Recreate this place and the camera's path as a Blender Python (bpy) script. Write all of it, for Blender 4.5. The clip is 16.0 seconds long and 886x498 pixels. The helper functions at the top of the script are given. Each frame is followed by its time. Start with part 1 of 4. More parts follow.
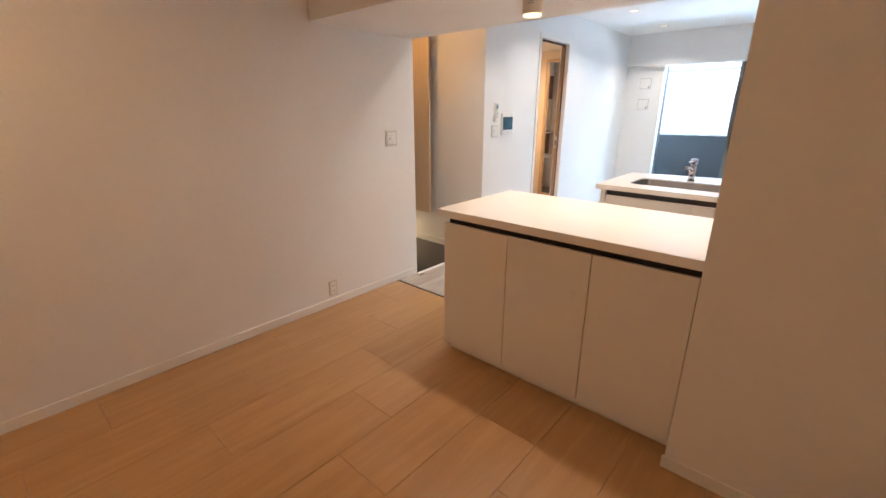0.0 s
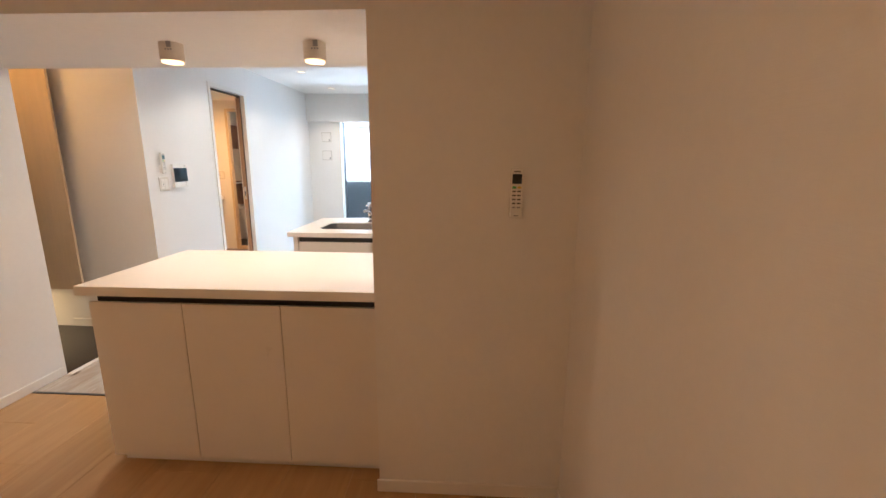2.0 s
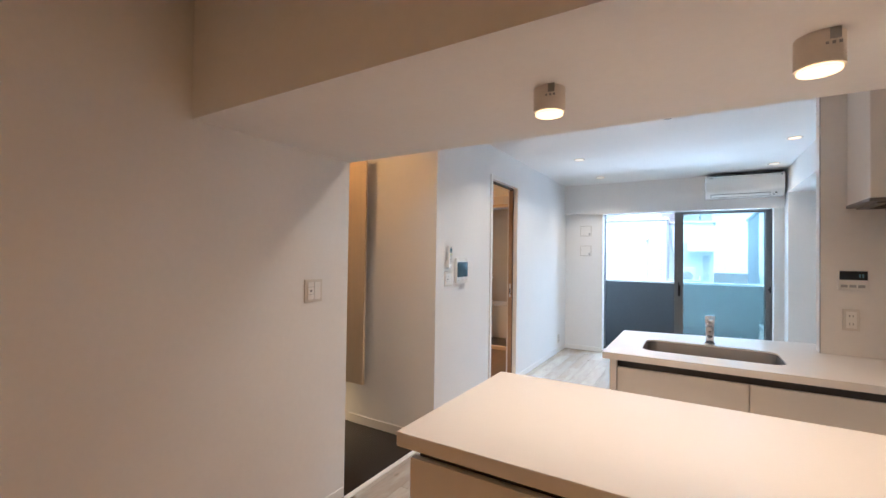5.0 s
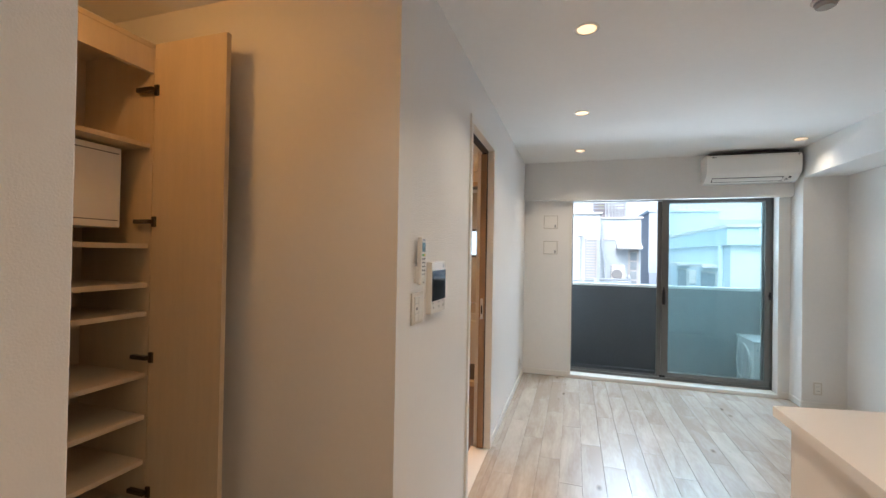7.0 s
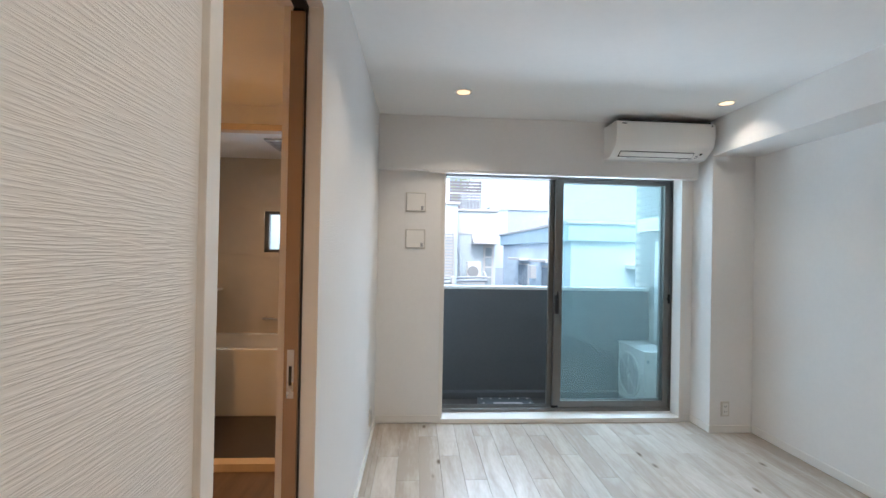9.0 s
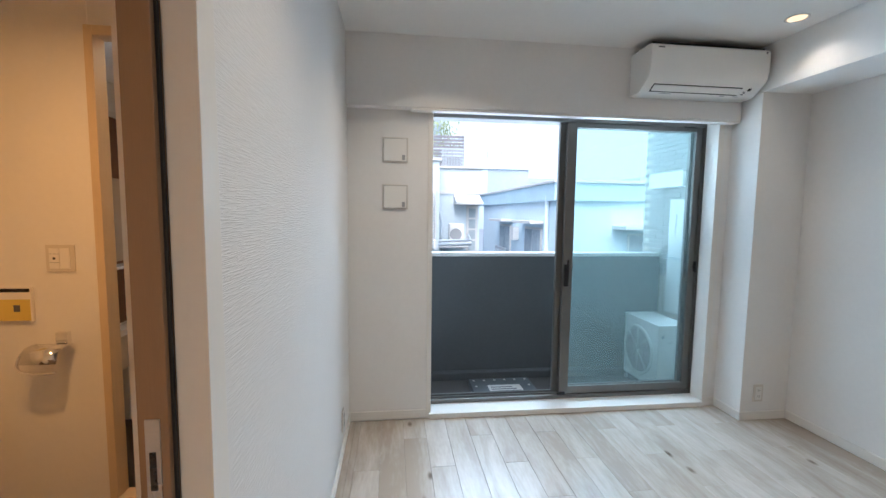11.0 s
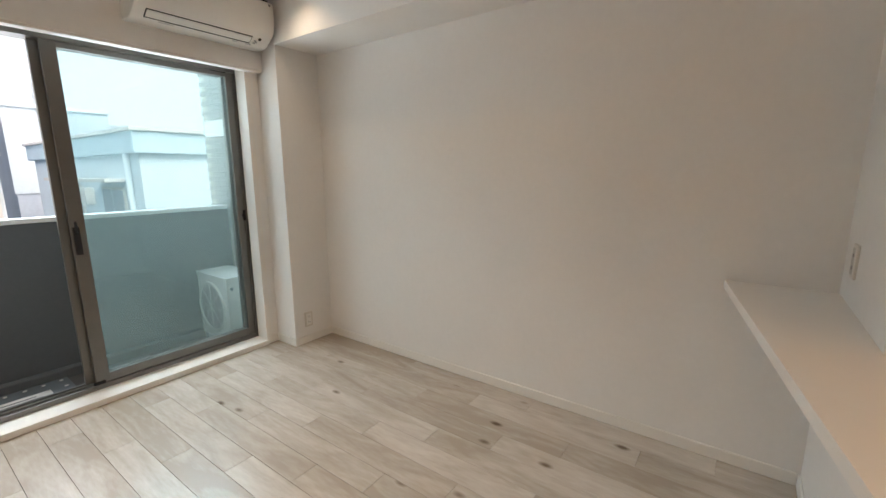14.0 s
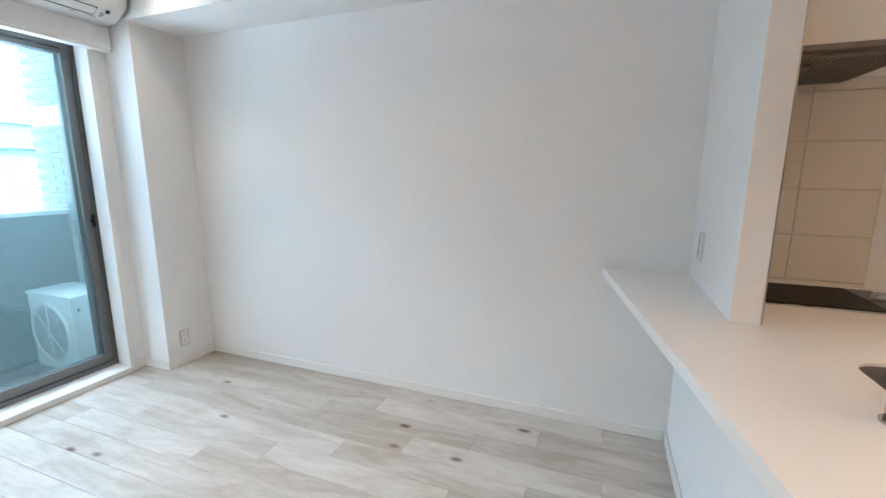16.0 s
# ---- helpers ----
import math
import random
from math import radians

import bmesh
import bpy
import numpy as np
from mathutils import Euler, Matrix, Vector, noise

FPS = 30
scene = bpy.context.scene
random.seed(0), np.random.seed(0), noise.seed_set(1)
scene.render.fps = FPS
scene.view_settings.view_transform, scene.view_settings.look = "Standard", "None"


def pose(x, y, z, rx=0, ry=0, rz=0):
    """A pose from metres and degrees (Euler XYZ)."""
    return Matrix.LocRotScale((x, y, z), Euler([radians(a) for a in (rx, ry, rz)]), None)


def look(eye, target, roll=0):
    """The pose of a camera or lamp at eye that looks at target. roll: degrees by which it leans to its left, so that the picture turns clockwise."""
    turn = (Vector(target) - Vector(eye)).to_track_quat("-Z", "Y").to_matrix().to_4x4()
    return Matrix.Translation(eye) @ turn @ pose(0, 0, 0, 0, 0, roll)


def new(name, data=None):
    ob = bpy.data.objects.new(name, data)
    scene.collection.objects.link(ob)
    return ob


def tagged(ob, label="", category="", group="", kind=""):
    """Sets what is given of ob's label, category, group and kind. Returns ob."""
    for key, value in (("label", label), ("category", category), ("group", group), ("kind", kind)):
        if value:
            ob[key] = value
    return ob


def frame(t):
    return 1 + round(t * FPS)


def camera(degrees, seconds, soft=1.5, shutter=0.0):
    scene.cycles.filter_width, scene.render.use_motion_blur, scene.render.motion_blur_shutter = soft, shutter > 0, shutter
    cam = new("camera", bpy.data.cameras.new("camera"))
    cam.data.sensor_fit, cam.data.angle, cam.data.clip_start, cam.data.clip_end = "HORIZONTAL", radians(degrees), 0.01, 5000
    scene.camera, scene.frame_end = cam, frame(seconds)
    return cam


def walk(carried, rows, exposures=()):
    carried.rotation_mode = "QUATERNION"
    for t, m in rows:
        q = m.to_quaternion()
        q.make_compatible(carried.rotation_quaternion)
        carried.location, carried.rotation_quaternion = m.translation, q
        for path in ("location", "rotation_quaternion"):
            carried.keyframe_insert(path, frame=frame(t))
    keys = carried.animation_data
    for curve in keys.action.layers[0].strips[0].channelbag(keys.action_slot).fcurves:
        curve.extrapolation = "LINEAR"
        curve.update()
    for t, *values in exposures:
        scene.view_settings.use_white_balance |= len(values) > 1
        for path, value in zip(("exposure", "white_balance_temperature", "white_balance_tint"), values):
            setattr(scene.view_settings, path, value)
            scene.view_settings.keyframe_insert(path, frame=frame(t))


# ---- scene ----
cam = camera(93.2, 16.0)
PATH = [
    (0, (2.539, -0.165, 1.405), (1.285, 1.261, 0.778), -0.0),
    (0.5, (2.61, -0.112, 1.393), (1.734, 1.572, 0.763), -0.2),
    (1, (2.649, -0.088, 1.386), (2.143, 1.747, 0.771), -0.0),
    (1.5, (2.662, -0.076, 1.386), (2.414, 1.828, 0.829), 0.0),
    (2, (2.672, -0.099, 1.42), (2.569, 1.855, 1.008), 0.3),
    (2.5, (2.671, -0.14, 1.465), (2.606, 1.843, 1.211), 0.3),
    (3, (2.653, -0.14, 1.462), (2.519, 1.854, 1.376), 0.4),
    (3.5, (2.553, -0.086, 1.446), (2.17, 1.877, 1.452), 0.7),
    (4, (2.314, 0.013, 1.417), (1.592, 1.878, 1.447), 0.7),
    (4.5, (2.032, 0.236, 1.414), (1.057, 1.982, 1.445), 0.8),
    (4.7, (1.926, 0.364, 1.393), (0.873, 2.064, 1.426), 0.8),
    (5.75, (1.23, 1.03, 1.402), (0.30, 2.80, 1.425), 0.85),
    (6.8, (0.673, 1.837, 1.417), (-0.048, 3.703, 1.421), 0.9),
    (7, (0.574, 2.018, 1.417), (-0.025, 3.927, 1.435), 1.0),
    (7.5, (0.457, 2.485, 1.383), (0.11, 4.455, 1.399), 1.0),
    (8, (0.393, 2.925, 1.382), (0.266, 4.921, 1.399), 1.0),
    (8.5, (0.348, 3.334, 1.396), (0.377, 5.333, 1.41), 1.0),
    (10.8, (0.291, 4.361, 1.408), (0.519, 6.344, 1.285), 0.9),
    (11, (0.292, 4.367, 1.401), (0.527, 6.346, 1.229), 0.7),
    (11.5, (0.299, 4.369, 1.394), (0.577, 6.333, 1.139), 0.5),
    (12, (0.356, 4.37, 1.388), (0.761, 6.302, 1.067), 0.4),
    (12.5, (0.473, 4.353, 1.383), (1.138, 6.205, 1.028), 0.4),
    (13, (0.613, 4.304, 1.37), (1.59, 6.012, 1.012), 0.1),
    (13.5, (0.73, 4.228, 1.345), (2.053, 5.692, 0.99), -0.2),
    (14, (0.834, 4.15, 1.35), (2.428, 5.299, 0.981), -0.3),
    (14.5, (0.886, 4.093, 1.338), (2.654, 4.95, 0.964), -0.2),
    (15, (0.899, 4.091, 1.326), (2.75, 4.752, 0.956), -0.1),
    (15.5, (0.893, 4.126, 1.324), (2.763, 4.733, 0.958), 0.1),
    (16, (0.838, 4.215, 1.332), (2.678, 4.912, 0.972), 0.2),
]
EXPOSURES = [(0.0, 1.65, 5050, 10), (2.0, 1.6, 5200, 10), (3.0, 1.55, 5150, 10), (4.7, 1.3, 4950, 10), (6.8, 0.75, 5700, 10), (8.0, 0.65, 5600, 10), (8.5, 0.65, 5550, 10), (11.0, 0.55, 5400, 10),
             (12.5, 0.35, 5600, 10), (13.5, 0.1, 6500, 13), (14.0, 0.5, 6800, 15), (14.5, 0.9, 6250, 13), (15.0, 1.1, 5850, 11), (15.5, 1.2, 5850, 11), (16.0, 1.25, 5350, 10)]
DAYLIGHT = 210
SKY_GLOW = 1.05
walk(cam, [(t, look(eye, target, roll)) for t, eye, target, roll in PATH], EXPOSURES)

# ---- world, sun and large lights ----
world = bpy.data.worlds.new("sky")
scene.world = world
world.use_nodes = True
wn = world.node_tree.nodes
sky = wn.new("ShaderNodeTexSky")
sky.sky_type = 'NISHITA'
sky.sun_disc = False
sky.sun_elevation, sky.sun_rotation = radians(50), radians(195)
sky.air_density, sky.dust_density = 1.0, 8.0
wn["Background"].inputs["Strength"].default_value = 0.15
world.node_tree.links.new(sky.outputs["Color"], wn["Background"].inputs["Color"])

sun = new("sun", bpy.data.lights.new("sun", 'SUN'))
sun.data.energy, sun.data.angle, sun.data.color = 1.8, radians(100), (0.84, 0.94, 1.0)
sun.matrix_world = look((0, 0, 30), (7.5, 18.0, 16.0))


def area_lamp(name, eye, target, w, h, watts, color):
    lamp = new(name, bpy.data.lights.new(name, 'AREA'))
    lamp.data.shape, lamp.data.size, lamp.data.size_y = 'RECTANGLE', w, h
    lamp.data.energy, lamp.data.color = watts, color
    lamp.matrix_world = look(eye, target)
    return lamp


def disc_lamp(name, place, r, watts, color, spread=150):
    lamp = new(name, bpy.data.lights.new(name, 'AREA'))
    lamp.data.shape, lamp.data.size = 'DISK', 2 * r
    lamp.data.energy, lamp.data.color, lamp.data.spread = watts, color, radians(spread)
    lamp.location = place
    return lamp


WARM = (1.0, 0.50, 0.18)
SOFT_WARM = (1.0, 0.78, 0.54)
area_lamp("window_daylight", (2.9, 9.3, 3.2), (0.4, 5.2, 0.9), 4.0, 1.1, DAYLIGHT * 0.78, (0.72, 0.90, 1.0))
area_lamp("window_daylight", (-0.3, 9.3, 3.2), (2.4, 5.2, 0.9), 4.0, 1.1, DAYLIGHT * 0.22, (0.72, 0.90, 1.0))
# unseen lamp added outside below the sightline, lifts ceiling and upper walls
area_lamp("ceiling_fill_low", (1.3, 10.5, 0.28), (1.7, 4.5, 2.3), 6.0, 0.8, DAYLIGHT * 0.6, (0.86, 0.95, 1.0))
# living room and kitchen downlights
DOWNLIGHTS = [(0.615, 4.10), (0.615, 5.33), (0.615, 6.52), (2.485, 5.34), (2.485, 6.52), (0.62, 2.85), (1.75, 2.70)]
for dx, dy in DOWNLIGHTS:
    kitchen = dy < 3.0 and dx > 1.0
    watts = 1.9 if kitchen else 0.7 if dx > 2 else 2.7 if dy < 3.0 else 3.1
    disc_lamp("downlight_glow", (dx, dy, 2.472), 0.036, watts, (1.0, 0.58, 0.28) if kitchen else SOFT_WARM, 118)
# surface spots under the beam
SPOTS = [(1.335, 1.87), (1.99, 1.878)]
for dx, dy in SPOTS:
    disc_lamp("spot_glow", (dx, dy, 1.842), 0.036, 1.7, (1.0, 0.66, 0.38), 165)
# bedroom ceiling lamp behind the viewer, entrance and washroom lamps
disc_lamp("bedroom_glow", (0.75, -0.55, 2.40), 0.16, 3.4, WARM, 175)
disc_lamp("bedroom_downlight_glow", (2.42, 0.15, 2.472), 0.04, 0.85, WARM, 165)
ent = new("entrance_glow", bpy.data.lights.new("entrance_glow", 'POINT'))
ent.data.energy, ent.data.color, ent.data.shadow_soft_size = 2.4, (1.0, 0.46, 0.11), 0.06
ent.location = (-0.75, 2.60, 2.26)
area_lamp("cabinet_underlight_glow", (-1.15, 3.03, 0.305), (-1.15, 3.03, 0.0), 0.25, 0.30, 0.8, (1.0, 0.62, 0.25))
disc_lamp("washroom_glow", (-0.75, 5.45, 2.27), 0.05, 11.0, (1.0, 0.46, 0.13), 170)
disc_lamp("bathroom_glow", (-0.6, 7.1, 2.27), 0.05, 3.0, (1.0, 0.62, 0.3), 170)


# ---- materials ----
def material(name, color, rough=0.5, metal=0.0, var=0.0, scale=8.0, bump=0.0, bump_scale=200.0, stretch=(1, 1, 1), spec=0.5, fine=0.0):
    """A surface with stains at a large scale, grain at a small one, and relief."""
    m = bpy.data.materials.new(name)
    m.use_nodes = True
    nt = m.node_tree
    p = nt.nodes["Principled BSDF"]
    p.inputs["Base Color"].default_value = (*color, 1)
    p.inputs["Roughness"].default_value = rough
    p.inputs["Metallic"].default_value = metal
    p.inputs["Specular IOR Level"].default_value = spec
    tc = nt.nodes.new("ShaderNodeTexCoord")
    mp = nt.nodes.new("ShaderNodeMapping")
    mp.inputs["Scale"].default_value = stretch
    nt.links.new(tc.outputs["Object"], mp.inputs["Vector"])
    if var or fine:
        n1 = nt.nodes.new("ShaderNodeTexNoise")
        n1.inputs["Scale"].default_value, n1.inputs["Detail"].default_value = scale, 5
        n2 = nt.nodes.new("ShaderNodeTexNoise")
        n2.inputs["Scale"].default_value, n2.inputs["Detail"].default_value = scale * 14, 3
        for n in (n1, n2):
            nt.links.new(mp.outputs["Vector"], n.inputs["Vector"])
        mix = nt.nodes.new("ShaderNodeMath")
        mix.operation = 'MULTIPLY_ADD'
        mix.inputs[1].default_value = 0.45
        nt.links.new(n2.outputs["Fac"], mix.inputs[0])
        half = nt.nodes.new("ShaderNodeMath")
        half.operation = 'MULTIPLY'
        half.inputs[1].default_value = 0.6
        nt.links.new(n1.outputs["Fac"], half.inputs[0])
        nt.links.new(half.outputs[0], mix.inputs[2])
        ramp = nt.nodes.new("ShaderNodeValToRGB")
        ramp.color_ramp.elements[0].position, ramp.color_ramp.elements[1].position = 0.3, 0.75
        ramp.color_ramp.elements[0].color = (*[c * (1 - var) for c in color], 1)
        ramp.color_ramp.elements[1].color = (*[min(1, c * (1 + var)) for c in color], 1)
        nt.links.new(mix.outputs[0], ramp.inputs["Fac"])
        nt.links.new(ramp.outputs["Color"], p.inputs["Base Color"])
        rr = nt.nodes.new("ShaderNodeMapRange")
        rr.inputs["To Min"].default_value, rr.inputs["To Max"].default_value = max(0.02, rough - 0.01 - var * 0.5), min(1, rough + 0.01 + var * 0.5)
        nt.links.new(n1.outputs["Fac"], rr.inputs["Value"])
        nt.links.new(rr.outputs["Result"], p.inputs["Roughness"])
    if bump:
        nb = nt.nodes.new("ShaderNodeTexNoise")
        nb.inputs["Scale"].default_value, nb.inputs["Detail"].default_value = bump_scale, 4
        nt.links.new(mp.outputs["Vector"], nb.inputs["Vector"])
        bp = nt.nodes.new("ShaderNodeBump")
        bp.inputs["Strength"].default_value, bp.inputs["Distance"].default_value = bump, 0.002
        nt.links.new(nb.outputs["Fac"], bp.inputs["Height"])
        nt.links.new(bp.outputs["Normal"], p.inputs["Normal"])
    return m


def emitter(name, color, strength):
    m = bpy.data.materials.new(name)
    m.use_nodes = True
    p = m.node_tree.nodes["Principled BSDF"]
    p.inputs["Base Color"].default_value = (0.9, 0.88, 0.82, 1)
    p.inputs["Emission Color"].default_value = (*color, 1)
    p.inputs["Emission Strength"].default_value = strength
    return m


def wood(name, dark, light, rough, grain=(14, 1.2, 14), knots=False, spread=0.25):
    """Planks whose tone changes from piece to piece, with grain along y."""
    m = bpy.data.materials.new(name)
    m.use_nodes = True
    nt = m.node_tree
    N, L = nt.nodes.new, nt.links.new
    p = nt.nodes["Principled BSDF"]
    geo = N("ShaderNodeTexCoord")
    info = N("ShaderNodeObjectInfo")
    off = N("ShaderNodeVectorMath")
    off.operation = 'SCALE'
    off.inputs[0].default_value = (37.0, 91.0, 13.0)
    L(info.outputs["Random"], off.inputs["Scale"])
    add = N("ShaderNodeVectorMath")
    L(geo.outputs["Object"], add.inputs[0])
    L(off.outputs[0], add.inputs[1])
    mp = N("ShaderNodeMapping")
    mp.inputs["Scale"].default_value = grain
    L(add.outputs[0], mp.inputs["Vector"])
    n1 = N("ShaderNodeTexNoise")
    n1.inputs["Scale"].default_value, n1.inputs["Detail"].default_value, n1.inputs["Distortion"].default_value = 1.0, 6, 1.2
    L(mp.outputs["Vector"], n1.inputs["Vector"])
    n2 = N("ShaderNodeTexNoise")
    n2.inputs["Scale"].default_value, n2.inputs["Detail"].default_value = 9.0, 4
    L(mp.outputs["Vector"], n2.inputs["Vector"])
    a = N("ShaderNodeMath")
    a.operation = 'MULTIPLY_ADD'
    a.inputs[1].default_value = 0.22
    L(n2.outputs["Fac"], a.inputs[0])
    b = N("ShaderNodeMath")
    b.operation = 'MULTIPLY'
    b.inputs[1].default_value = 0.65
    L(n1.outputs["Fac"], b.inputs[0])
    L(b.outputs[0], a.inputs[2])
    c = N("ShaderNodeMath")
    c.operation = 'MULTIPLY_ADD'
    c.inputs[1].default_value, c.inputs[2].default_value = spread, -spread / 2
    L(info.outputs["Random"], c.inputs[0])
    d = N("ShaderNodeMath")
    L(a.outputs[0], d.inputs[0])
    L(c.outputs[0], d.inputs[1])
    ramp = N("ShaderNodeValToRGB")
    ramp.color_ramp.elements[0].position, ramp.color_ramp.elements[1].position = 0.32, 0.66
    ramp.color_ramp.elements[0].color, ramp.color_ramp.elements[1].color = (*dark, 1), (*light, 1)
    L(d.outputs[0], ramp.inputs["Fac"])
    out = ramp.outputs["Color"]
    if knots:
        v = N("ShaderNodeTexVoronoi")
        v.inputs["Scale"].default_value = 1.0
        mp2 = N("ShaderNodeMapping")
        mp2.inputs["Scale"].default_value = (4.6, 2.2, 4.6)
        L(add.outputs[0], mp2.inputs["Vector"])
        L(mp2.outputs["Vector"], v.inputs["Vector"])
        k = N("ShaderNodeValToRGB")
        k.color_ramp.elements[0].position, k.color_ramp.elements[1].position = 0.035, 0.10
        k.color_ramp.elements[0].color, k.color_ramp.elements[1].color = (0.32, 0.27, 0.22, 1), (1, 1, 1, 1)
        L(v.outputs["Distance"], k.inputs["Fac"])
        mul = N("ShaderNodeMix")
        mul.data_type, mul.blend_type = 'RGBA', 'MULTIPLY'
        mul.inputs["Factor"].default_value = 1.0
        L(out, mul.inputs["A"])
        L(k.outputs["Color"], mul.inputs["B"])
        out = mul.outputs["Result"]
    L(out, p.inputs["Base Color"])
    p.inputs["Roughness"].default_value = rough
    bp = N("ShaderNodeBump")
    bp.inputs["Strength"].default_value, bp.inputs["Distance"].default_value = 0.08, 0.001
    L(n2.outputs["Fac"], bp.inputs["Height"])
    L(bp.outputs["Normal"], p.inputs["Normal"])
    return m


def streaked_paper(name, color, relief):
    """Wallpaper with short horizontal embossed streaks."""
    m = material(name, color, 0.55, var=0.02, scale=3)
    nt = m.node_tree
    N, L = nt.nodes.new, nt.links.new
    tc = N("ShaderNodeTexCoord")
    mp = N("ShaderNodeMapping")
    mp.inputs["Scale"].default_value = (15, 15, 300)
    L(tc.outputs["Object"], mp.inputs["Vector"])
    nb = N("ShaderNodeTexNoise")
    nb.inputs["Scale"].default_value, nb.inputs["Detail"].default_value, nb.inputs["Roughness"].default_value = 1.0, 2, 0.5
    L(mp.outputs["Vector"], nb.inputs["Vector"])
    rp = N("ShaderNodeValToRGB")
    rp.color_ramp.elements[0].position, rp.color_ramp.elements[1].position = 0.42, 0.62
    L(nb.outputs["Fac"], rp.inputs["Fac"])
    bp = N("ShaderNodeBump")
    bp.inputs["Strength"].default_value, bp.inputs["Distance"].default_value = relief, 0.002
    L(rp.outputs["Color"], bp.inputs["Height"])
    L(bp.outputs["Normal"], nt.nodes["Principled BSDF"].inputs["Normal"])
    return m


def wired_glass(name, color, haze):
    """Tinted security glass with pale translucence mixed in to imitate daylight haze."""
    m = glass(name, color)
    nt = m.node_tree
    tr = nt.nodes.new("ShaderNodeBsdfTranslucent")
    tr.inputs["Color"].default_value = (0.68, 0.92, 0.88, 1)
    mx = nt.nodes.new("ShaderNodeMixShader")
    mx.inputs["Fac"].default_value = haze
    out = nt.nodes["Material Output"]
    nt.links.new(nt.nodes["Principled BSDF"].outputs[0], mx.inputs[1])
    nt.links.new(tr.outputs[0], mx.inputs[2])
    nt.links.new(mx.outputs[0], out.inputs["Surface"])
    return m


def glass(name, color, rough=0.0):
    m = bpy.data.materials.new(name)
    m.use_nodes = True
    p = m.node_tree.nodes["Principled BSDF"]
    p.inputs["Base Color"].default_value = (*color, 1)
    p.inputs["Transmission Weight"].default_value = 1.0
    p.inputs["Roughness"].default_value = rough
    p.inputs["IOR"].default_value = 1.45
    return m


PAPER = material("white_wallpaper", (0.81, 0.795, 0.77), 0.7, var=0.025, scale=2.5, bump=0.25, bump_scale=320)
STREAK = streaked_paper("streaked_wallpaper", (0.81, 0.795, 0.775), 0.36)
FAINTSTREAK = streaked_paper("faintly_streaked_wallpaper", (0.81, 0.79, 0.76), 0.08)
CEIL = material("ceiling_paper", (0.86, 0.85, 0.83), 0.8, var=0.02, scale=2, bump=0.2, bump_scale=260)
TRIM = material("white_trim", (0.80, 0.775, 0.73), 0.45, var=0.02, scale=6)
OAK = wood("pale_oak_floor", (0.41, 0.35, 0.285), (0.62, 0.57, 0.51), 0.26, grain=(8, 1.5, 8), knots=True, spread=0.2)
MAPLE = wood("maple_floor", (0.42, 0.245, 0.095), (0.52, 0.32, 0.14), 0.32, spread=0.12)
GENKAN = material("dark_entrance_tile", (0.025, 0.018, 0.015), 0.18, var=0.2, scale=5)
LACQUER = material("white_cabinet_lacquer", (0.80, 0.765, 0.715), 0.28, var=0.012, scale=3)
COUNTER = material("white_counter_top", (0.82, 0.79, 0.75), 0.32, var=0.006, scale=3)
# near-black for shaded recesses, seams and slots, also for small dark parts
GAP = material("gap_shade_and_dark_part", (0.05, 0.05, 0.055), 0.5, var=0.1)
PLATEM = material("ivory_plate", (0.66, 0.62, 0.56), 0.3, var=0.01)
PLASTIC = material("white_plastic", (0.85, 0.83, 0.79), 0.22, var=0.01)
GREYPLASTIC = material("grey_plastic", (0.35, 0.35, 0.35), 0.4, var=0.03)
BLACK = material("black_plastic", (0.015, 0.015, 0.018), 0.18, var=0.1)
SCREEN = material("dark_screen", (0.012, 0.014, 0.018), 0.06, var=0.1)
LCD = material("blue_grey_display", (0.14, 0.24, 0.28), 0.15, var=0.05)
CHROME = material("chrome", (0.85, 0.85, 0.86), 0.08, 1.0, var=0.02)
FAUCETM = material("tap_chrome", (0.58, 0.58, 0.59), 0.1, 1.0, var=0.01)
STEEL = material("brushed_steel", (0.55, 0.55, 0.56), 0.28, 1.0, var=0.08, scale=20)
ALU = material("bronze_aluminium", (0.19, 0.185, 0.175), 0.38, 0.75, var=0.06, scale=20)
RUBBER = material("black_rubber", (0.02, 0.02, 0.02), 0.6, var=0.1)
BIRCH = material("birch_veneer", (0.62, 0.50, 0.34), 0.42, var=0.06, scale=6, stretch=(8, 8, 0.6))
# leaf wood darkened, putting its backlit shade into the colour
DOORWOOD = material("backlit_wood_door", (0.31, 0.19, 0.105), 0.4, var=0.08, scale=5, stretch=(10, 10, 0.6))
HINGE = material("dark_hinge_metal", (0.10, 0.08, 0.06), 0.35, 0.9, var=0.1)
TILE = material("cream_gloss_tile", (0.74, 0.69, 0.60), 0.16, var=0.03, scale=4)
TILEGROUT = material("tile_grout", (0.64, 0.60, 0.52), 0.7, var=0.04)
SINKM = material("dark_brushed_sink", (0.20, 0.20, 0.205), 0.42, 0.9, var=0.06, scale=20)
GROUT = material("grout", (0.55, 0.52, 0.46), 0.8, var=0.06)
HOODM = material("hood_grey_metal", (0.20, 0.18, 0.16), 0.4, 0.6, var=0.08)
COOKGLASS = material("black_cooktop_glass", (0.006, 0.0055, 0.005), 0.3, var=0.1, spec=0.03)
GLASS = wired_glass("tinted_window_glass", (0.79, 0.885, 0.895), 0.026)
CLEAR = glass("clear_glass", (0.97, 0.985, 0.98))
MIRROR = material("mirror", (0.9, 0.9, 0.9), 0.02, 1.0)
CONCRETE = material("painted_concrete", (0.095, 0.10, 0.104), 0.85, var=0.08, scale=3, bump=0.3, bump_scale=120)
COPING = material("pale_coping", (0.72, 0.71, 0.69), 0.7, var=0.05, scale=5)
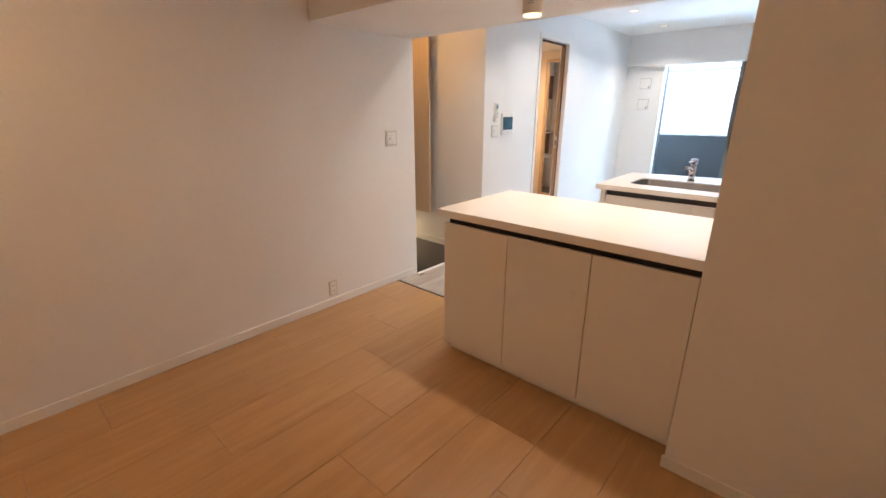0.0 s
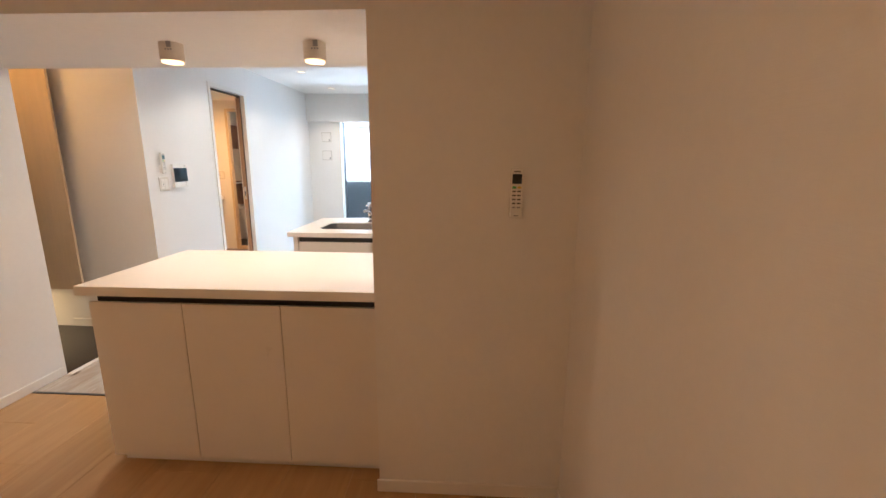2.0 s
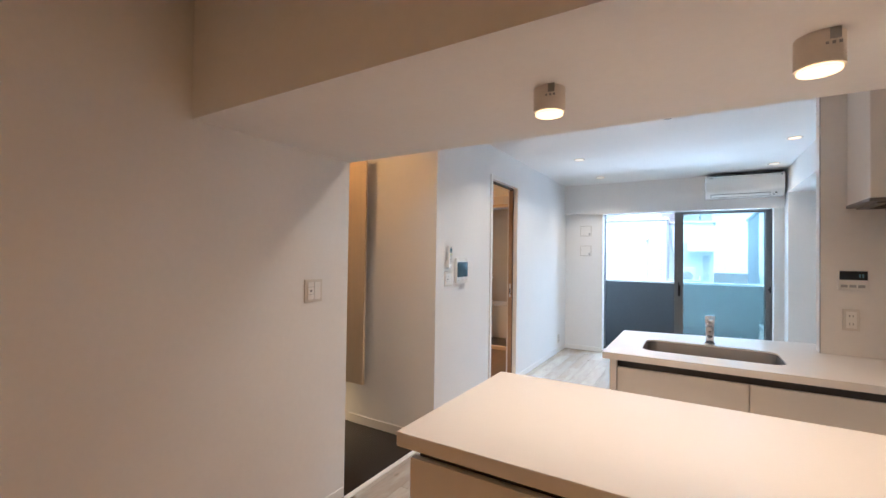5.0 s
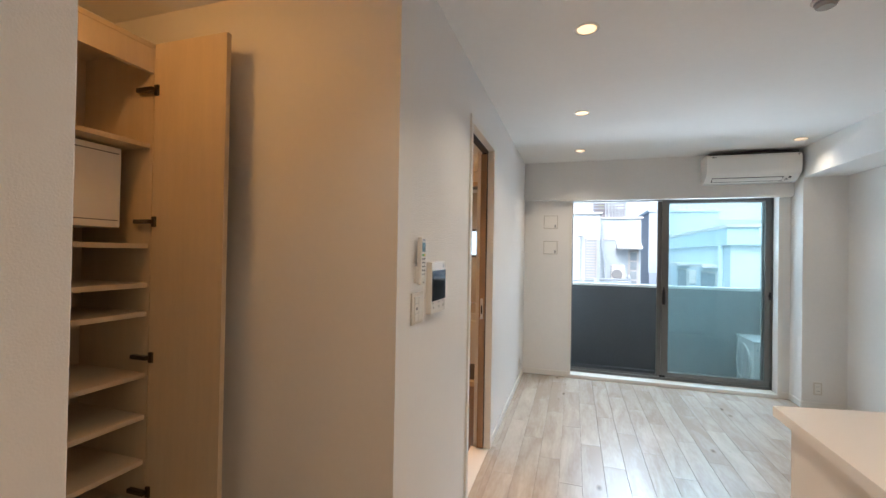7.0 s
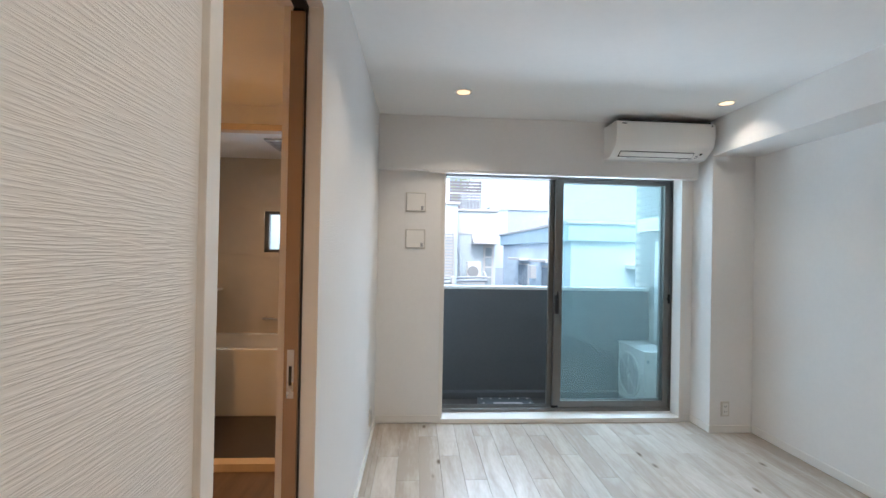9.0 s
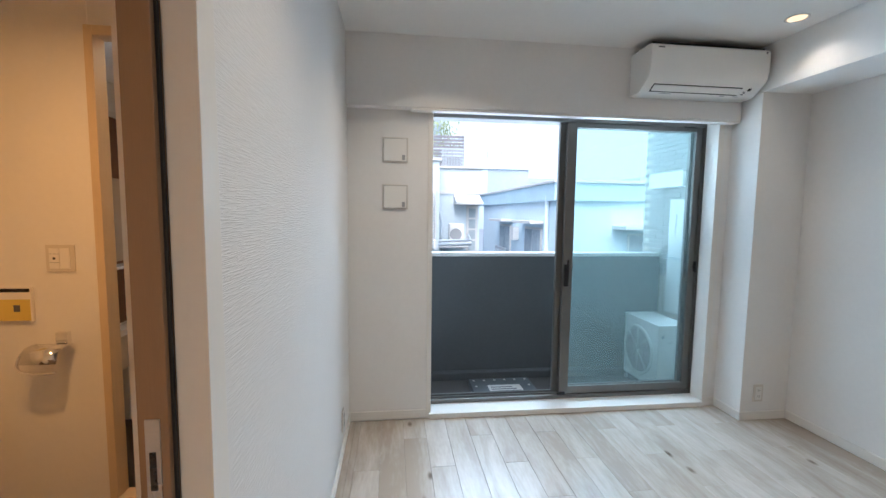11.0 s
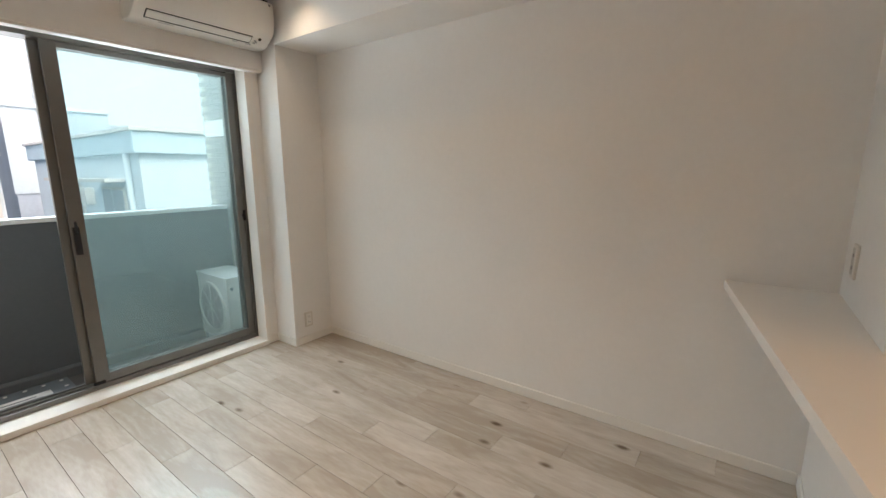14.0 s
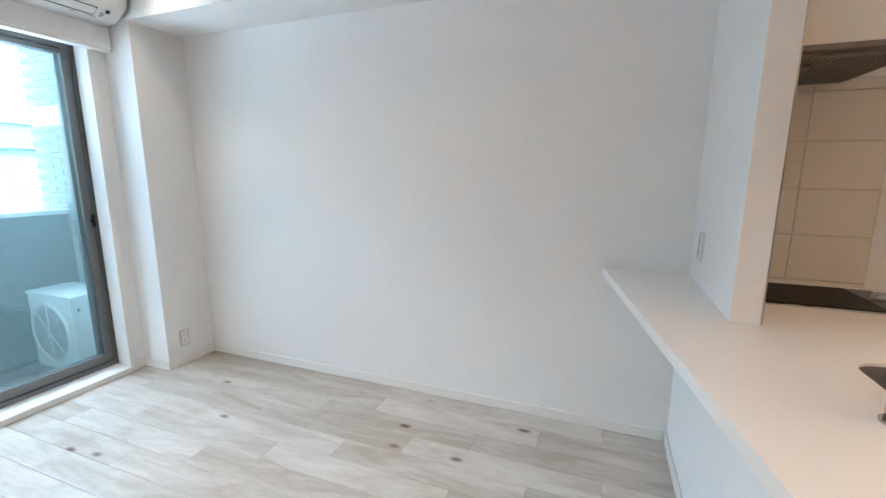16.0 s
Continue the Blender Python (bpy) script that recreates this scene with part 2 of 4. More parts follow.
BALCONY = material("balcony_sheet", (0.10, 0.095, 0.09), 0.7, var=0.12, scale=12)
# outdoor walls and roofs paled and blued: daylight haze put into the colour
WHITEWALL = material("hazed_white_render", (0.70, 0.77, 0.81), 0.85, var=0.06, scale=0.8)
BLUEWALL = material("hazed_blue_wall", (0.70, 0.81, 0.88), 0.8, var=0.06, scale=0.7)
BLUEROOF = material("hazed_blue_roof", (0.57, 0.73, 0.82), 0.6, var=0.1, scale=1.0)
SLATE = material("hazed_slate_wall", (0.50, 0.57, 0.65), 0.8, var=0.1, scale=0.8)
BRICKM = material("grey_tile_brick", (0.30, 0.295, 0.28), 0.6, var=0.12, scale=9)
# far glass and railing lightened, haze again carried by the base colour
DARKGLASS = material("hazed_far_glass", (0.44, 0.50, 0.54), 0.15, var=0.2)
GREYSTEEL = material("painted_railing", (0.58, 0.63, 0.68), 0.5, var=0.08)
TALLWALL = material("dark_blue_grey_wall", (0.33, 0.39, 0.46), 0.8, var=0.1, scale=0.6)
SLATWOOD = material("weathered_slats", (0.23, 0.21, 0.22), 0.7, var=0.12)
# leaf green paled by the same painted haze
LEAFM = material("hazed_green_leaves", (0.34, 0.40, 0.20), 0.6, var=0.3, scale=6)
ASPHALT = material("asphalt", (0.06, 0.06, 0.062), 0.9, var=0.15, scale=0.4)
CERAMIC = material("white_ceramic", (0.82, 0.80, 0.77), 0.1, var=0.01)
YELLOW = material("yellow_sticker", (0.72, 0.55, 0.10), 0.5, var=0.03)
BATHWALL = material("beige_bath_panel", (0.62, 0.55, 0.46), 0.25, var=0.05)
ACCENT = material("brown_bath_panel", (0.16, 0.075, 0.045), 0.3, var=0.15, scale=6, stretch=(1, 8, 0.8))
DARKFLOOR = material("dark_bath_floor", (0.06, 0.045, 0.035), 0.45, var=0.15, scale=10)
LAMPGLOW = emitter("lamp_diffuser", (1.0, 0.60, 0.25), 0.95)
GREEN = material("green_button", (0.05, 0.4, 0.12), 0.4)
INK = material("printed_ink", (0.12, 0.12, 0.13), 0.5)


# ---- helpers for shapes ----
def mesh_from(bm, name, mats, parent=None, smooth=False):
    me = bpy.data.meshes.new(name)
    bm.to_mesh(me)
    bm.free()
    for mt in (mats if isinstance(mats, (list, tuple)) else [mats]):
        me.materials.append(mt)
    if smooth:
        for f in me.polygons:
            f.use_smooth = True
    ob = new(name, me)
    if parent:
        ob.parent = parent
        ob.matrix_parent_inverse = Matrix.Translation(-Vector(parent.location))
    return ob


def add_box(bm, lo, hi, bevel=0.0, segs=2, mat=0, m=None):
    c = [(a + b) / 2 for a, b in zip(lo, hi)]
    s = [b - a for a, b in zip(lo, hi)]
    r = bmesh.ops.create_cube(bm, size=1.0, matrix=Matrix.Translation(c) @ Matrix.Diagonal((*s, 1)))
    vs = r["verts"]
    if bevel:
        es = list({e for v in vs for e in v.link_edges})
        r2 = bmesh.ops.bevel(bm, geom=es, offset=bevel, segments=segs, affect='EDGES', profile=0.7)
        vs = list({v for f in r2["faces"] for v in f.verts} | {v for v in vs if v.is_valid})
    faces = {f for v in vs for f in v.link_faces}
    for f in faces:
        f.material_index = mat
    if m is not None:
        bmesh.ops.transform(bm, matrix=m, verts=vs)
    return vs


def add_cyl(bm, base, top, r0, r1=None, segs=24, mat=0, caps=True):
    base, top = Vector(base), Vector(top)
    d = top - base
    m = Matrix.Translation((base + top) / 2) @ d.to_track_quat('Z', 'Y').to_matrix().to_4x4()
    r = bmesh.ops.create_cone(bm, cap_ends=caps, segments=segs, radius1=r0, radius2=r0 if r1 is None else r1, depth=d.length, matrix=m)
    for f in {f for v in r["verts"] for f in v.link_faces}:
        f.material_index = mat
        if len(f.verts) == 4:
            f.smooth = True
    return r["verts"]


def box(name, lo, hi, mat, bevel=0.0, parent=None, segs=2):
    bm = bmesh.new()
    add_box(bm, lo, hi, bevel, segs)
    return mesh_from(bm, name, mat, parent)


def cyl(name, base, top, r, mat, parent=None, r1=None, segs=28, bevel=0.0):
    bm = bmesh.new()
    add_cyl(bm, base, top, r, r1, segs)
    if bevel:
        es = [e for e in bm.edges if len(e.link_faces) == 2 and e.calc_face_angle() > 1.0]
        bmesh.ops.bevel(bm, geom=es, offset=bevel, segments=2, affect='EDGES')
    return mesh_from(bm, name, mat, parent)


def hub(name, place, label, category, group=""):
    e = new(name)
    e.location = place
    e.empty_display_size = 0.05
    return tagged(e, label, category, group)


def structure(ob, label="", category=""):
    return tagged(ob, label, category, kind="structure")


def wall(name, lo, hi, mat, label="", bevel=0.002):
    return structure(box(name, lo, hi, mat, bevel, segs=1), label, "wall")


def profile(name, pts, axis, a, b, mat, parent=None, smooth=False):
    """A closed outline swept along x or y from a to b; pts are (other, z)."""
    bm = bmesh.new()
    put = (lambda q, s: (s, q[0], q[1])) if axis == 'x' else (lambda q, s: (q[0], s, q[1]))
    rows = [[bm.verts.new(put(q, s)) for q in pts] for s in (a, b)]
    n = len(pts)
    for i in range(n):
        f = bm.faces.new((rows[0][i], rows[0][(i + 1) % n], rows[1][(i + 1) % n], rows[1][i]))
        f.smooth = smooth
    bm.faces.new(rows[0][::-1])
    bm.faces.new(rows[1])
    bmesh.ops.recalc_face_normals(bm, faces=bm.faces[:])
    return mesh_from(bm, name, mat, parent)


def tube(name, pts, r, mat, parent=None, smooth_curve=True):
    cu = bpy.data.curves.new(name, 'CURVE')
    cu.dimensions, cu.bevel_depth, cu.bevel_resolution, cu.resolution_u = '3D', r, 4, 8
    sp = cu.splines.new('BEZIER' if smooth_curve else 'POLY')
    if smooth_curve:
        sp.bezier_points.add(len(pts) - 1)
        for b, q in zip(sp.bezier_points, pts):
            b.co, b.handle_left_type, b.handle_right_type = q, 'AUTO', 'AUTO'
    else:
        sp.points.add(len(pts) - 1)
        for b, q in zip(sp.points, pts):
            b.co = (*q, 1)
    cu.use_fill_caps = True
    tmp = new(name, cu)
    me = bpy.data.meshes.new_from_object(tmp)
    bpy.data.objects.remove(tmp)
    me.materials.append(mat)
    ob = new(name, me)
    if parent:
        ob.parent = parent
        ob.matrix_parent_inverse = Matrix.Translation(-Vector(parent.location))
    return ob


# ---- the large structure ----
H = 2.49                 # ceiling height
XR = 3.02                # right wall of the living room
YB = 1.47                # bedroom side of the beam
BZ = 1.93               # underside of the beam
AR = 3.09                # right wall of the bedroom
wall("wall_bedroom_west", (-0.14, -1.9, -0.12), (0, 2.365, 2.62), PAPER, "plain white wallpapered wall with a low baseboard")
wall("wall_bedroom_east", (AR, -1.9, -0.12), (AR + 0.14, 2.33, 2.62), FAINTSTREAK, "plain white wallpapered side wall")
wall("wall_bedroom_south", (-0.14, -2.04, -0.12), (AR + 0.14, -1.9, 2.62), PAPER, "plain white wallpapered wall")
wall("wall_pier", (2.318, YB - 0.003, -0.02), (AR, 2.33, BZ), PAPER, "white wallpapered pier beside the island counter", 0)
wall("beam_bedroom", (0.0, YB - 0.003, BZ), (AR, 2.36, 2.60), PAPER, "deep white ceiling beam between bedroom and kitchen", 0)
structure(box("ceiling_bedroom", (-0.14, -2.04, H), (AR + 0.14, YB - 0.003, H + 0.12), CEIL), "white ceiling", "ceiling")
# entrance alcove
wall("wall_entrance_south", (-1.52, 2.23, -0.2), (-0.14, 2.35, 2.5), PAPER)
wall("wall_entrance_west", (-1.52, 2.35, -0.2), (-1.37, 3.33, 2.5), PAPER)
wall("wall_entrance_north", (-1.52, 3.33, -0.2), (0, 3.45, 2.62), FAINTSTREAK, "white wallpapered wall of the entrance", 0)
structure(box("ceiling_entrance", (-1.52, 2.23, 2.40), (-0.0, 3.33, 2.52), CEIL), "white ceiling", "ceiling")
structure(box("floor_entrance", (-1.52, 2.23, -0.17), (0.03, 3.33, -0.075), GENKAN), "glossy dark sunken entrance floor", "floor")
wall("wall_living_west", (-0.12, 3.45, -0.12), (0, 4.32, 2.62), STREAK, "white wallpapered wall with embossed horizontal streaks", 0)
wall("wall_living_west_over_door", (-0.12, 4.32, 2.21), (0, 5.09, 2.62), STREAK)
wall("wall_living_west_far", (-0.12, 5.09, -0.12), (0, 7.13, 2.62), STREAK, "white wallpapered wall with embossed horizontal streaks")
# window wall
wall("wall_window_side", (-0.12, 7.13, -0.3), (0.535, 7.36, 2.62), PAPER, "white wallpapered wall beside the balcony window")
wall("wall_window_end", (2.60, 7.13, -0.3), (3.16, 7.36, 2.62), PAPER)
wall("wall_over_window", (0.535, 7.13, 2.105), (2.60, 7.36, 2.62), PAPER)
wall("soffit_window", (0.0, 7.05, 2.055), (2.66, 7.128, H + 0.01), PAPER, "white boxed beam over the balcony window")
wall("column_corner", (2.665, 6.89, -0.02), (XR, 7.13, 2.21), PAPER, "white wallpapered corner column")
wall("beam_living_east", (2.66, 3.815, 2.205), (XR, 7.128, H + 0.01), PAPER, "white boxed ceiling beam along the wall")
wall("wall_living_east", (XR, 2.33, -0.12), (XR + 0.14, 7.13, 2.62), PAPER, "plain white wallpapered wall")
wall("wall_kitchen_screen", (2.345, 3.73, 0.868), (XR, 3.815, H + 0.01), PAPER, "white wing wall standing on the kitchen counter")
structure(box("ceiling_living", (-0.12, 2.36, H), (XR + 0.14, 7.13, H + 0.12), CEIL), "white ceiling with recessed downlights", "ceiling")
wall("floor_slab", (-1.6, -2.0, -0.30), (3.3, 7.36, -0.17), CONCRETE)
structure(box("subfloor", (0.03, -1.9, -0.169), (AR, 7.13, -0.012), GROUT), "dark joints under the floor boards", "floor")
structure(box("subfloor_bedroom_edge", (0.0, -1.9, -0.168), (0.03, 2.35, -0.012), GROUT), "", "floor")
structure(box("subfloor_living_edge", (0.0, 3.33, -0.168), (0.03, 7.13, -0.012), GROUT), "", "floor")
structure(box("entrance_step", (0.012, 2.35, -0.1), (0.045, 3.33, 0.004), TRIM, 0.003), "white edge strip of the raised floor", "trim")
structure(box("floor_joint_strip", (0.0, 2.115, -0.012), (1.0, 2.13, 0.0035), GAP), "dark joint strip between two floors", "trim")


def baseboard(lo, hi):
    return structure(box("baseboard", lo, hi, TRIM, 0.003, segs=1), "low off-white baseboard", "baseboard")


BH = 0.06
baseboard((0, -1.9, 0), (0.01, 2.35, BH))
baseboard((2.308, YB - 0.01, 0), (AR, YB, BH))
baseboard((AR - 0.01, -1.9, 0), (AR, YB - 0.01, BH))
baseboard((0, 3.33, 0), (0.01, 4.32, BH))
baseboard((0, 5.09, 0), (0.01, 7.13, BH))
baseboard((0.01, 7.12, 0), (0.535, 7.13, BH))
baseboard((2.60, 7.12, 0), (2.665, 7.13, BH))
baseboard((2.655, 6.88, 0), (2.665, 7.12, BH))
baseboard((2.665, 6.88, 0), (XR - 0.01, 6.89, BH))
baseboard((XR - 0.01, 3.85, 0), (XR, 6.88, BH))
baseboard((1.34, 3.837, 0), (XR - 0.01, 3.847, BH))
baseboard((-0.88, 3.32, -0.075), (0.0, 3.33, 0.0))

# ---- balcony window ----
WX0, WX1, WY, WZ0, WZ1 = 0.545, 2.60, 7.29, 0.035, 2.10
structure(box("window_sill", (0.535, 7.10, 0.0), (2.56, 7.30, 0.036), TRIM, 0.004), "white sill board under the balcony window", "sill")
structure(box("window_casing", (0.515, 7.118, 0.0), (0.547, 7.27, 2.07), TRIM, 0.003), "white casing", "trim")
structure(box("window_casing", (2.56, 7.118, 0.0), (2.602, 7.24, 2.07), TRIM, 0.003), "white casing", "trim")
structure(box("window_casing", (0.547, 7.118, 2.082), (2.56, 7.24, 2.104), TRIM, 0.003), "white casing", "trim")
structure(box("curtain_board", (0.40, 7.054, 2.040), (2.655, 7.117, 2.0545), TRIM, 0.003), "white curtain rail board under the beam", "trim")
win = hub("window_1", (1.57, WY, 0.035), "half-open sliding balcony window with bronze aluminium sashes", "window")
win["kind"] = "structure"
for lo, hi in (((WX0, 7.25, WZ0), (WX1, 7.36, WZ0 + 0.03)), ((WX0, 7.245, WZ1 - 0.055), (WX1, 7.36, WZ1 - 0.001)),
               ((WX0, 7.27, WZ0), (WX0 + 0.012, 7.36, WZ1)), ((WX1 - 0.052, 7.25, WZ0), (WX1, 7.36, WZ1))):
    box("frame", lo, hi, ALU, 0.003, win)
for k in range(2):
    box("track", (WX0, 7.272 + 0.04 * k, WZ0 + 0.03), (WX1, 7.280 + 0.04 * k, WZ0 + 0.042), ALU, 0.0, win)


def sash(x0, x1, y, thick_left):
    z0, z1 = WZ0 + 0.032, WZ1 - 0.036
    bm = bmesh.new()
    add_box(bm, (x0, y - 0.014, z0), (x0 + thick_left, y + 0.014, z1), 0.003)
    add_box(bm, (x1 - 0.05, y - 0.014, z0), (x1, y + 0.014, z1), 0.003)
    add_box(bm, (x0 + thick_left, y - 0.013, z0), (x1 - 0.05, y + 0.013, z0 + 0.055), 0.003)
    add_box(bm, (x0 + thick_left, y - 0.013, z1 - 0.05), (x1 - 0.05, y + 0.013, z1), 0.003)
    mesh_from(bm, "sash_frame", ALU, win)
    g = box("pane", (x0 + thick_left - 0.004, y - 0.003, z0 + 0.05), (x1 - 0.046, y + 0.003, z1 - 0.045), GLASS, 0.0, win)
    g.visible_shadow = False


sash(1.515, 2.548, 7.276, 0.07)
sash(1.475, 2.535, 7.318, 0.065)
box("latch", (1.522, 7.240, 0.88), (1.552, 7.262, 1.04), BLACK, 0.004, win)
tube("latch_lever", [(1.538, 7.245, 1.0), (1.532, 7.222, 1.02), (1.532, 7.216, 1.075)], 0.007, BLACK, win)
box("pull", (2.535, 7.247, 0.98), (2.55, 7.262, 1.06), BLACK, 0.004, win)
box("pull", (2.52, 7.24, 1.012), (2.54, 7.25, 1.03), BLACK, 0.004, win)
box("stopper", (1.50, 7.25, 0.067), (1.56, 7.262, 0.085), BLACK, 0.003, win)
box("label_strip", (2.40, 7.258, 2.04), (2.50, 7.2615, 2.05), BLACK, 0.0, win)


# ---- sliding washroom door in its frame ----
dfr = structure(hub("door_1", (0, 4.70, 0), "white door frame of the washroom with a half-hidden wooden pocket door", "door"))
for lo, hi in (((-0.13, 4.32, 0), (0.012, 4.36, 2.21)), ((-0.037, 5.03, 0), (0.012, 5.09, 2.21)), ((-0.13, 4.36, 2.165), (0.012, 5.035, 2.21))):
    box("jamb", lo, hi, TRIM, 0.002, dfr)
box("head_track", (-0.075, 4.36, 2.15), (-0.035, 5.05, 2.164), RUBBER, 0.0, dfr)
box("gasket", (-0.0415, 5.022, 0.0), (-0.0375, 5.028, 2.15), RUBBER, 0.0, dfr)
box("leaf", (-0.085, 5.012, 0.008), (-0.042, 5.62, 2.140), DOORWOOD, 0.002, dfr)
box("latch_plate", (-0.074, 5.009, 0.94), (-0.053, 5.0125, 1.09), STEEL, 0.001, dfr)
box("latch_slot", (-0.068, 5.0075, 0.98), (-0.059, 5.0095, 1.04), BLACK, 0.0, dfr)
box("roller", (-0.080, 5.015, 2.142), (-0.048, 5.05, 2.15), BLACK, 0.003, dfr)
structure(box("pocket_lining", (-0.12, 5.06, 0.0), (-0.09, 5.7, 2.2), TRIM), "", "trim")
structure(box("threshold", (-0.13, 4.36, -0.01), (0.0, 5.035, 0.004), TRIM, 0.002), "white threshold strip", "trim")

# ---- washroom and bathroom beyond the door ----
wall("wall_washroom_south", (-1.72, 4.20, -0.1), (-0.12, 4.30, 2.4), PAPER)
wall("wall_washroom_west", (-1.82, 4.20, -0.1), (-1.72, 8.15, 2.4), PAPER)
wall("wall_washroom_north", (-1.72, 6.40, -0.1), (-1.01, 6.45, 2.4), PAPER, "warm-lit white washroom wall")
wall("wall_washroom_north_end", (-0.33, 6.40, -0.1), (-0.12, 6.45, 2.4), PAPER)
wall("wall_washroom_north_head", (-1.01, 6.40, 2.17), (-0.33, 6.45, 2.4), PAPER)
wall("wall_bathroom_north_low", (-1.72, 8.0, -0.1), (-0.12, 8.12, 1.33), BATHWALL)
wall("wall_bathroom_north_high", (-1.72, 8.0, 1.80), (-0.12, 8.12, 2.4), BATHWALL)
wall("wall_bathroom_north_west", (-1.72, 8.0, 1.33), (-1.24, 8.12, 1.80), BATHWALL)
wall("wall_bathroom_north_east", (-0.67, 8.0, 1.33), (-0.12, 8.12, 1.80), BATHWALL)
wall("wall_bathroom_east", (-0.12, 7.36, -0.1), (-0.02, 8.12, 2.4), PAPER)
structure(box("ceiling_washroom", (-1.82, 4.2, 2.30), (-0.12, 8.12, 2.42), CEIL), "", "ceiling")
structure(box("floor_washroom", (-1.82, 4.2, -0.11), (-0.12, 6.45, 0.0), wood("washroom_boards", (0.10, 0.07, 0.05), (0.16, 0.11, 0.08), 0.4)), "dark washroom floor", "floor")
structure(box("floor_bathroom", (-1.82, 6.45, -0.11), (-0.12, 8.12, -0.01), DARKFLOOR), "dark bathroom floor", "floor")
bfr = structure(hub("door_2", (-0.68, 6.45, 0), "open bathroom doorway with a deep beige frame", "door"))
for lo, hi in (((-1.02, 6.385, 0), (-0.985, 6.465, 2.18)), ((-0.36, 6.385, 0), (-0.32, 6.465, 2.18)), ((-0.985, 6.385, 2.14), (-0.36, 6.465, 2.18)), ((-0.985, 6.385, 0), (-0.36, 6.465, 0.05))):
    box("jamb", lo, hi, BIRCH, 0.003, bfr)
bw = structure(hub("window_2", (-0.83, 8.05, 1.33), "small frosted bathroom window in a dark frame", "window"))
for lo, hi in (((-1.21, 8.0, 1.36), (-0.70, 8.06, 1.39)), ((-1.21, 8.0, 1.74), (-0.70, 8.06, 1.77)), ((-1.21, 8.0, 1.36), (-1.165, 8.06, 1.77)), ((-0.745, 8.0, 1.36), (-0.70, 8.06, 1.77))):
    box("frame", lo, hi, ALU, 0.002, bw)
for lo, hi in (((-1.26, 7.985, 1.31), (-0.65, 8.01, 1.36)), ((-1.26, 7.985, 1.77), (-0.65, 8.01, 1.82)), ((-1.26, 7.985, 1.36), (-1.21, 8.01, 1.77)), ((-0.70, 7.985, 1.36), (-0.65, 8.01, 1.77))):
    box("casing", lo, hi, BATHWALL, 0.003, bw)
box("pane", (-1.165, 8.03, 1.39), (-0.745, 8.036, 1.74), glass("frosted_glass", (0.9, 0.97, 0.98), 0.4), 0, bw).visible_shadow = False


# ---- floor boards ----
OAK_MESH, MAPLE_MESH = {}, {}
fl = structure(hub("floor_living", (1.5, 5.0, -0.012), "pale washed oak floor boards with small knots", "floor"))
fb = structure(hub("floor_bedroom", (1.5, 0.2, -0.012), "warm maple floor boards in wide rows", "floor"))


def board(parent, cache, x0, x1, y0, y1, mat):
    key = (round(x1 - x0, 3), round(y1 - y0, 3))
    if key not in cache:
        bm = bmesh.new()
        add_box(bm, (0, 0, 0), (key[0] - 0.0012, key[1] - 0.0012, 0.0118), 0.0009, 1)
        me = bpy.data.meshes.new("floor_board")
        bm.to_mesh(me)
        bm.free()
        me.materials.append(mat)
        cache[key] = me
    ob = new("floor_board", cache[key])
    ob.parent = parent
    ob.location = (x0 - parent.location.x, y0 - parent.location.y, 0.0)
    return ob


def lay(parent, cache, mat, xa, xb, ya, yb, width, length, anchor, step, x_from_right=True):
    row, x1 = 0, xb
    while x1 > xa + 0.005:
        x0 = max(xa, x1 - width)
        a = anchor + step * (row % 3) - 12 * length
        while a < yb:
            y0, y1 = max(ya, a), min(yb, a + length)
            if y1 - y0 > 0.01:
                board(parent, cache, x0, x1, y0, y1, mat)
            a += length
        x1, row = x0, row + 1


def floors():
    lay(fl, OAK_MESH, OAK, 0.045, XR, 2.13, 7.118, 0.14, 0.91, 4.137, 0.303)
    lay(fb, MAPLE_MESH, MAPLE, 0.0, AR, -1.9, 2.115, 0.306, 0.91, 0.92, 0.303)
    for y0, y1 in ((2.13, 2.35), (3.33, 4.32), (4.32, 5.09), (5.09, 6.1), (6.1, 7.118)):
        board(fl, OAK_MESH, 0.0, 0.045, y0, y1, OAK)


# ---- kitchen ----
def island():
    e = hub("island_counter", (1.7, 1.9, 0), "white island cabinet with three plain doors and a thick top", "counter")
    box("plinth", (1.05, 1.60, 0), (2.317, 2.20, 0.05), TRIM, 0.002, e)
    box("body", (1.03, 1.585, 0.05), (2.317, 2.24, 0.80), LACQUER, 0.002, e)
    # near-black block fills the finger recess in place of its shade
    box("recess_shade", (1.04, 1.60, 0.80), (2.317, 2.23, 0.846), GAP, 0, e)
    box("top", (1.003, 1.53, 0.846), (2.317, 2.285, 0.888), COUNTER, 0.004, e)
    for x0, x1 in ((1.028, 1.4465), (1.4505, 1.8835), (1.8875, 2.302)):
        box("door", (x0, 1.566, 0.045), (x1, 1.584, 0.806), LACQUER, 0.0015, e)
    # dark backing strips imitate the shade in the gaps between doors
    for x in (1.4485, 1.8855, 2.304):
        box("seam_shade", (x - 0.0019, 1.579, 0.046), (x + 0.0019, 1.5848, 0.805), GAP, 0, e)
    box("filler", (2.306, 1.568, 0.045), (2.317, 1.584, 0.806), LACQUER, 0.001, e)
    for x0, x1 in ((1.035, 1.47), (1.474, 1.90), (1.904, 2.312)):
        box("door", (x0, 2.241, 0.05), (x1, 2.259, 0.80), LACQUER, 0.0015, e)


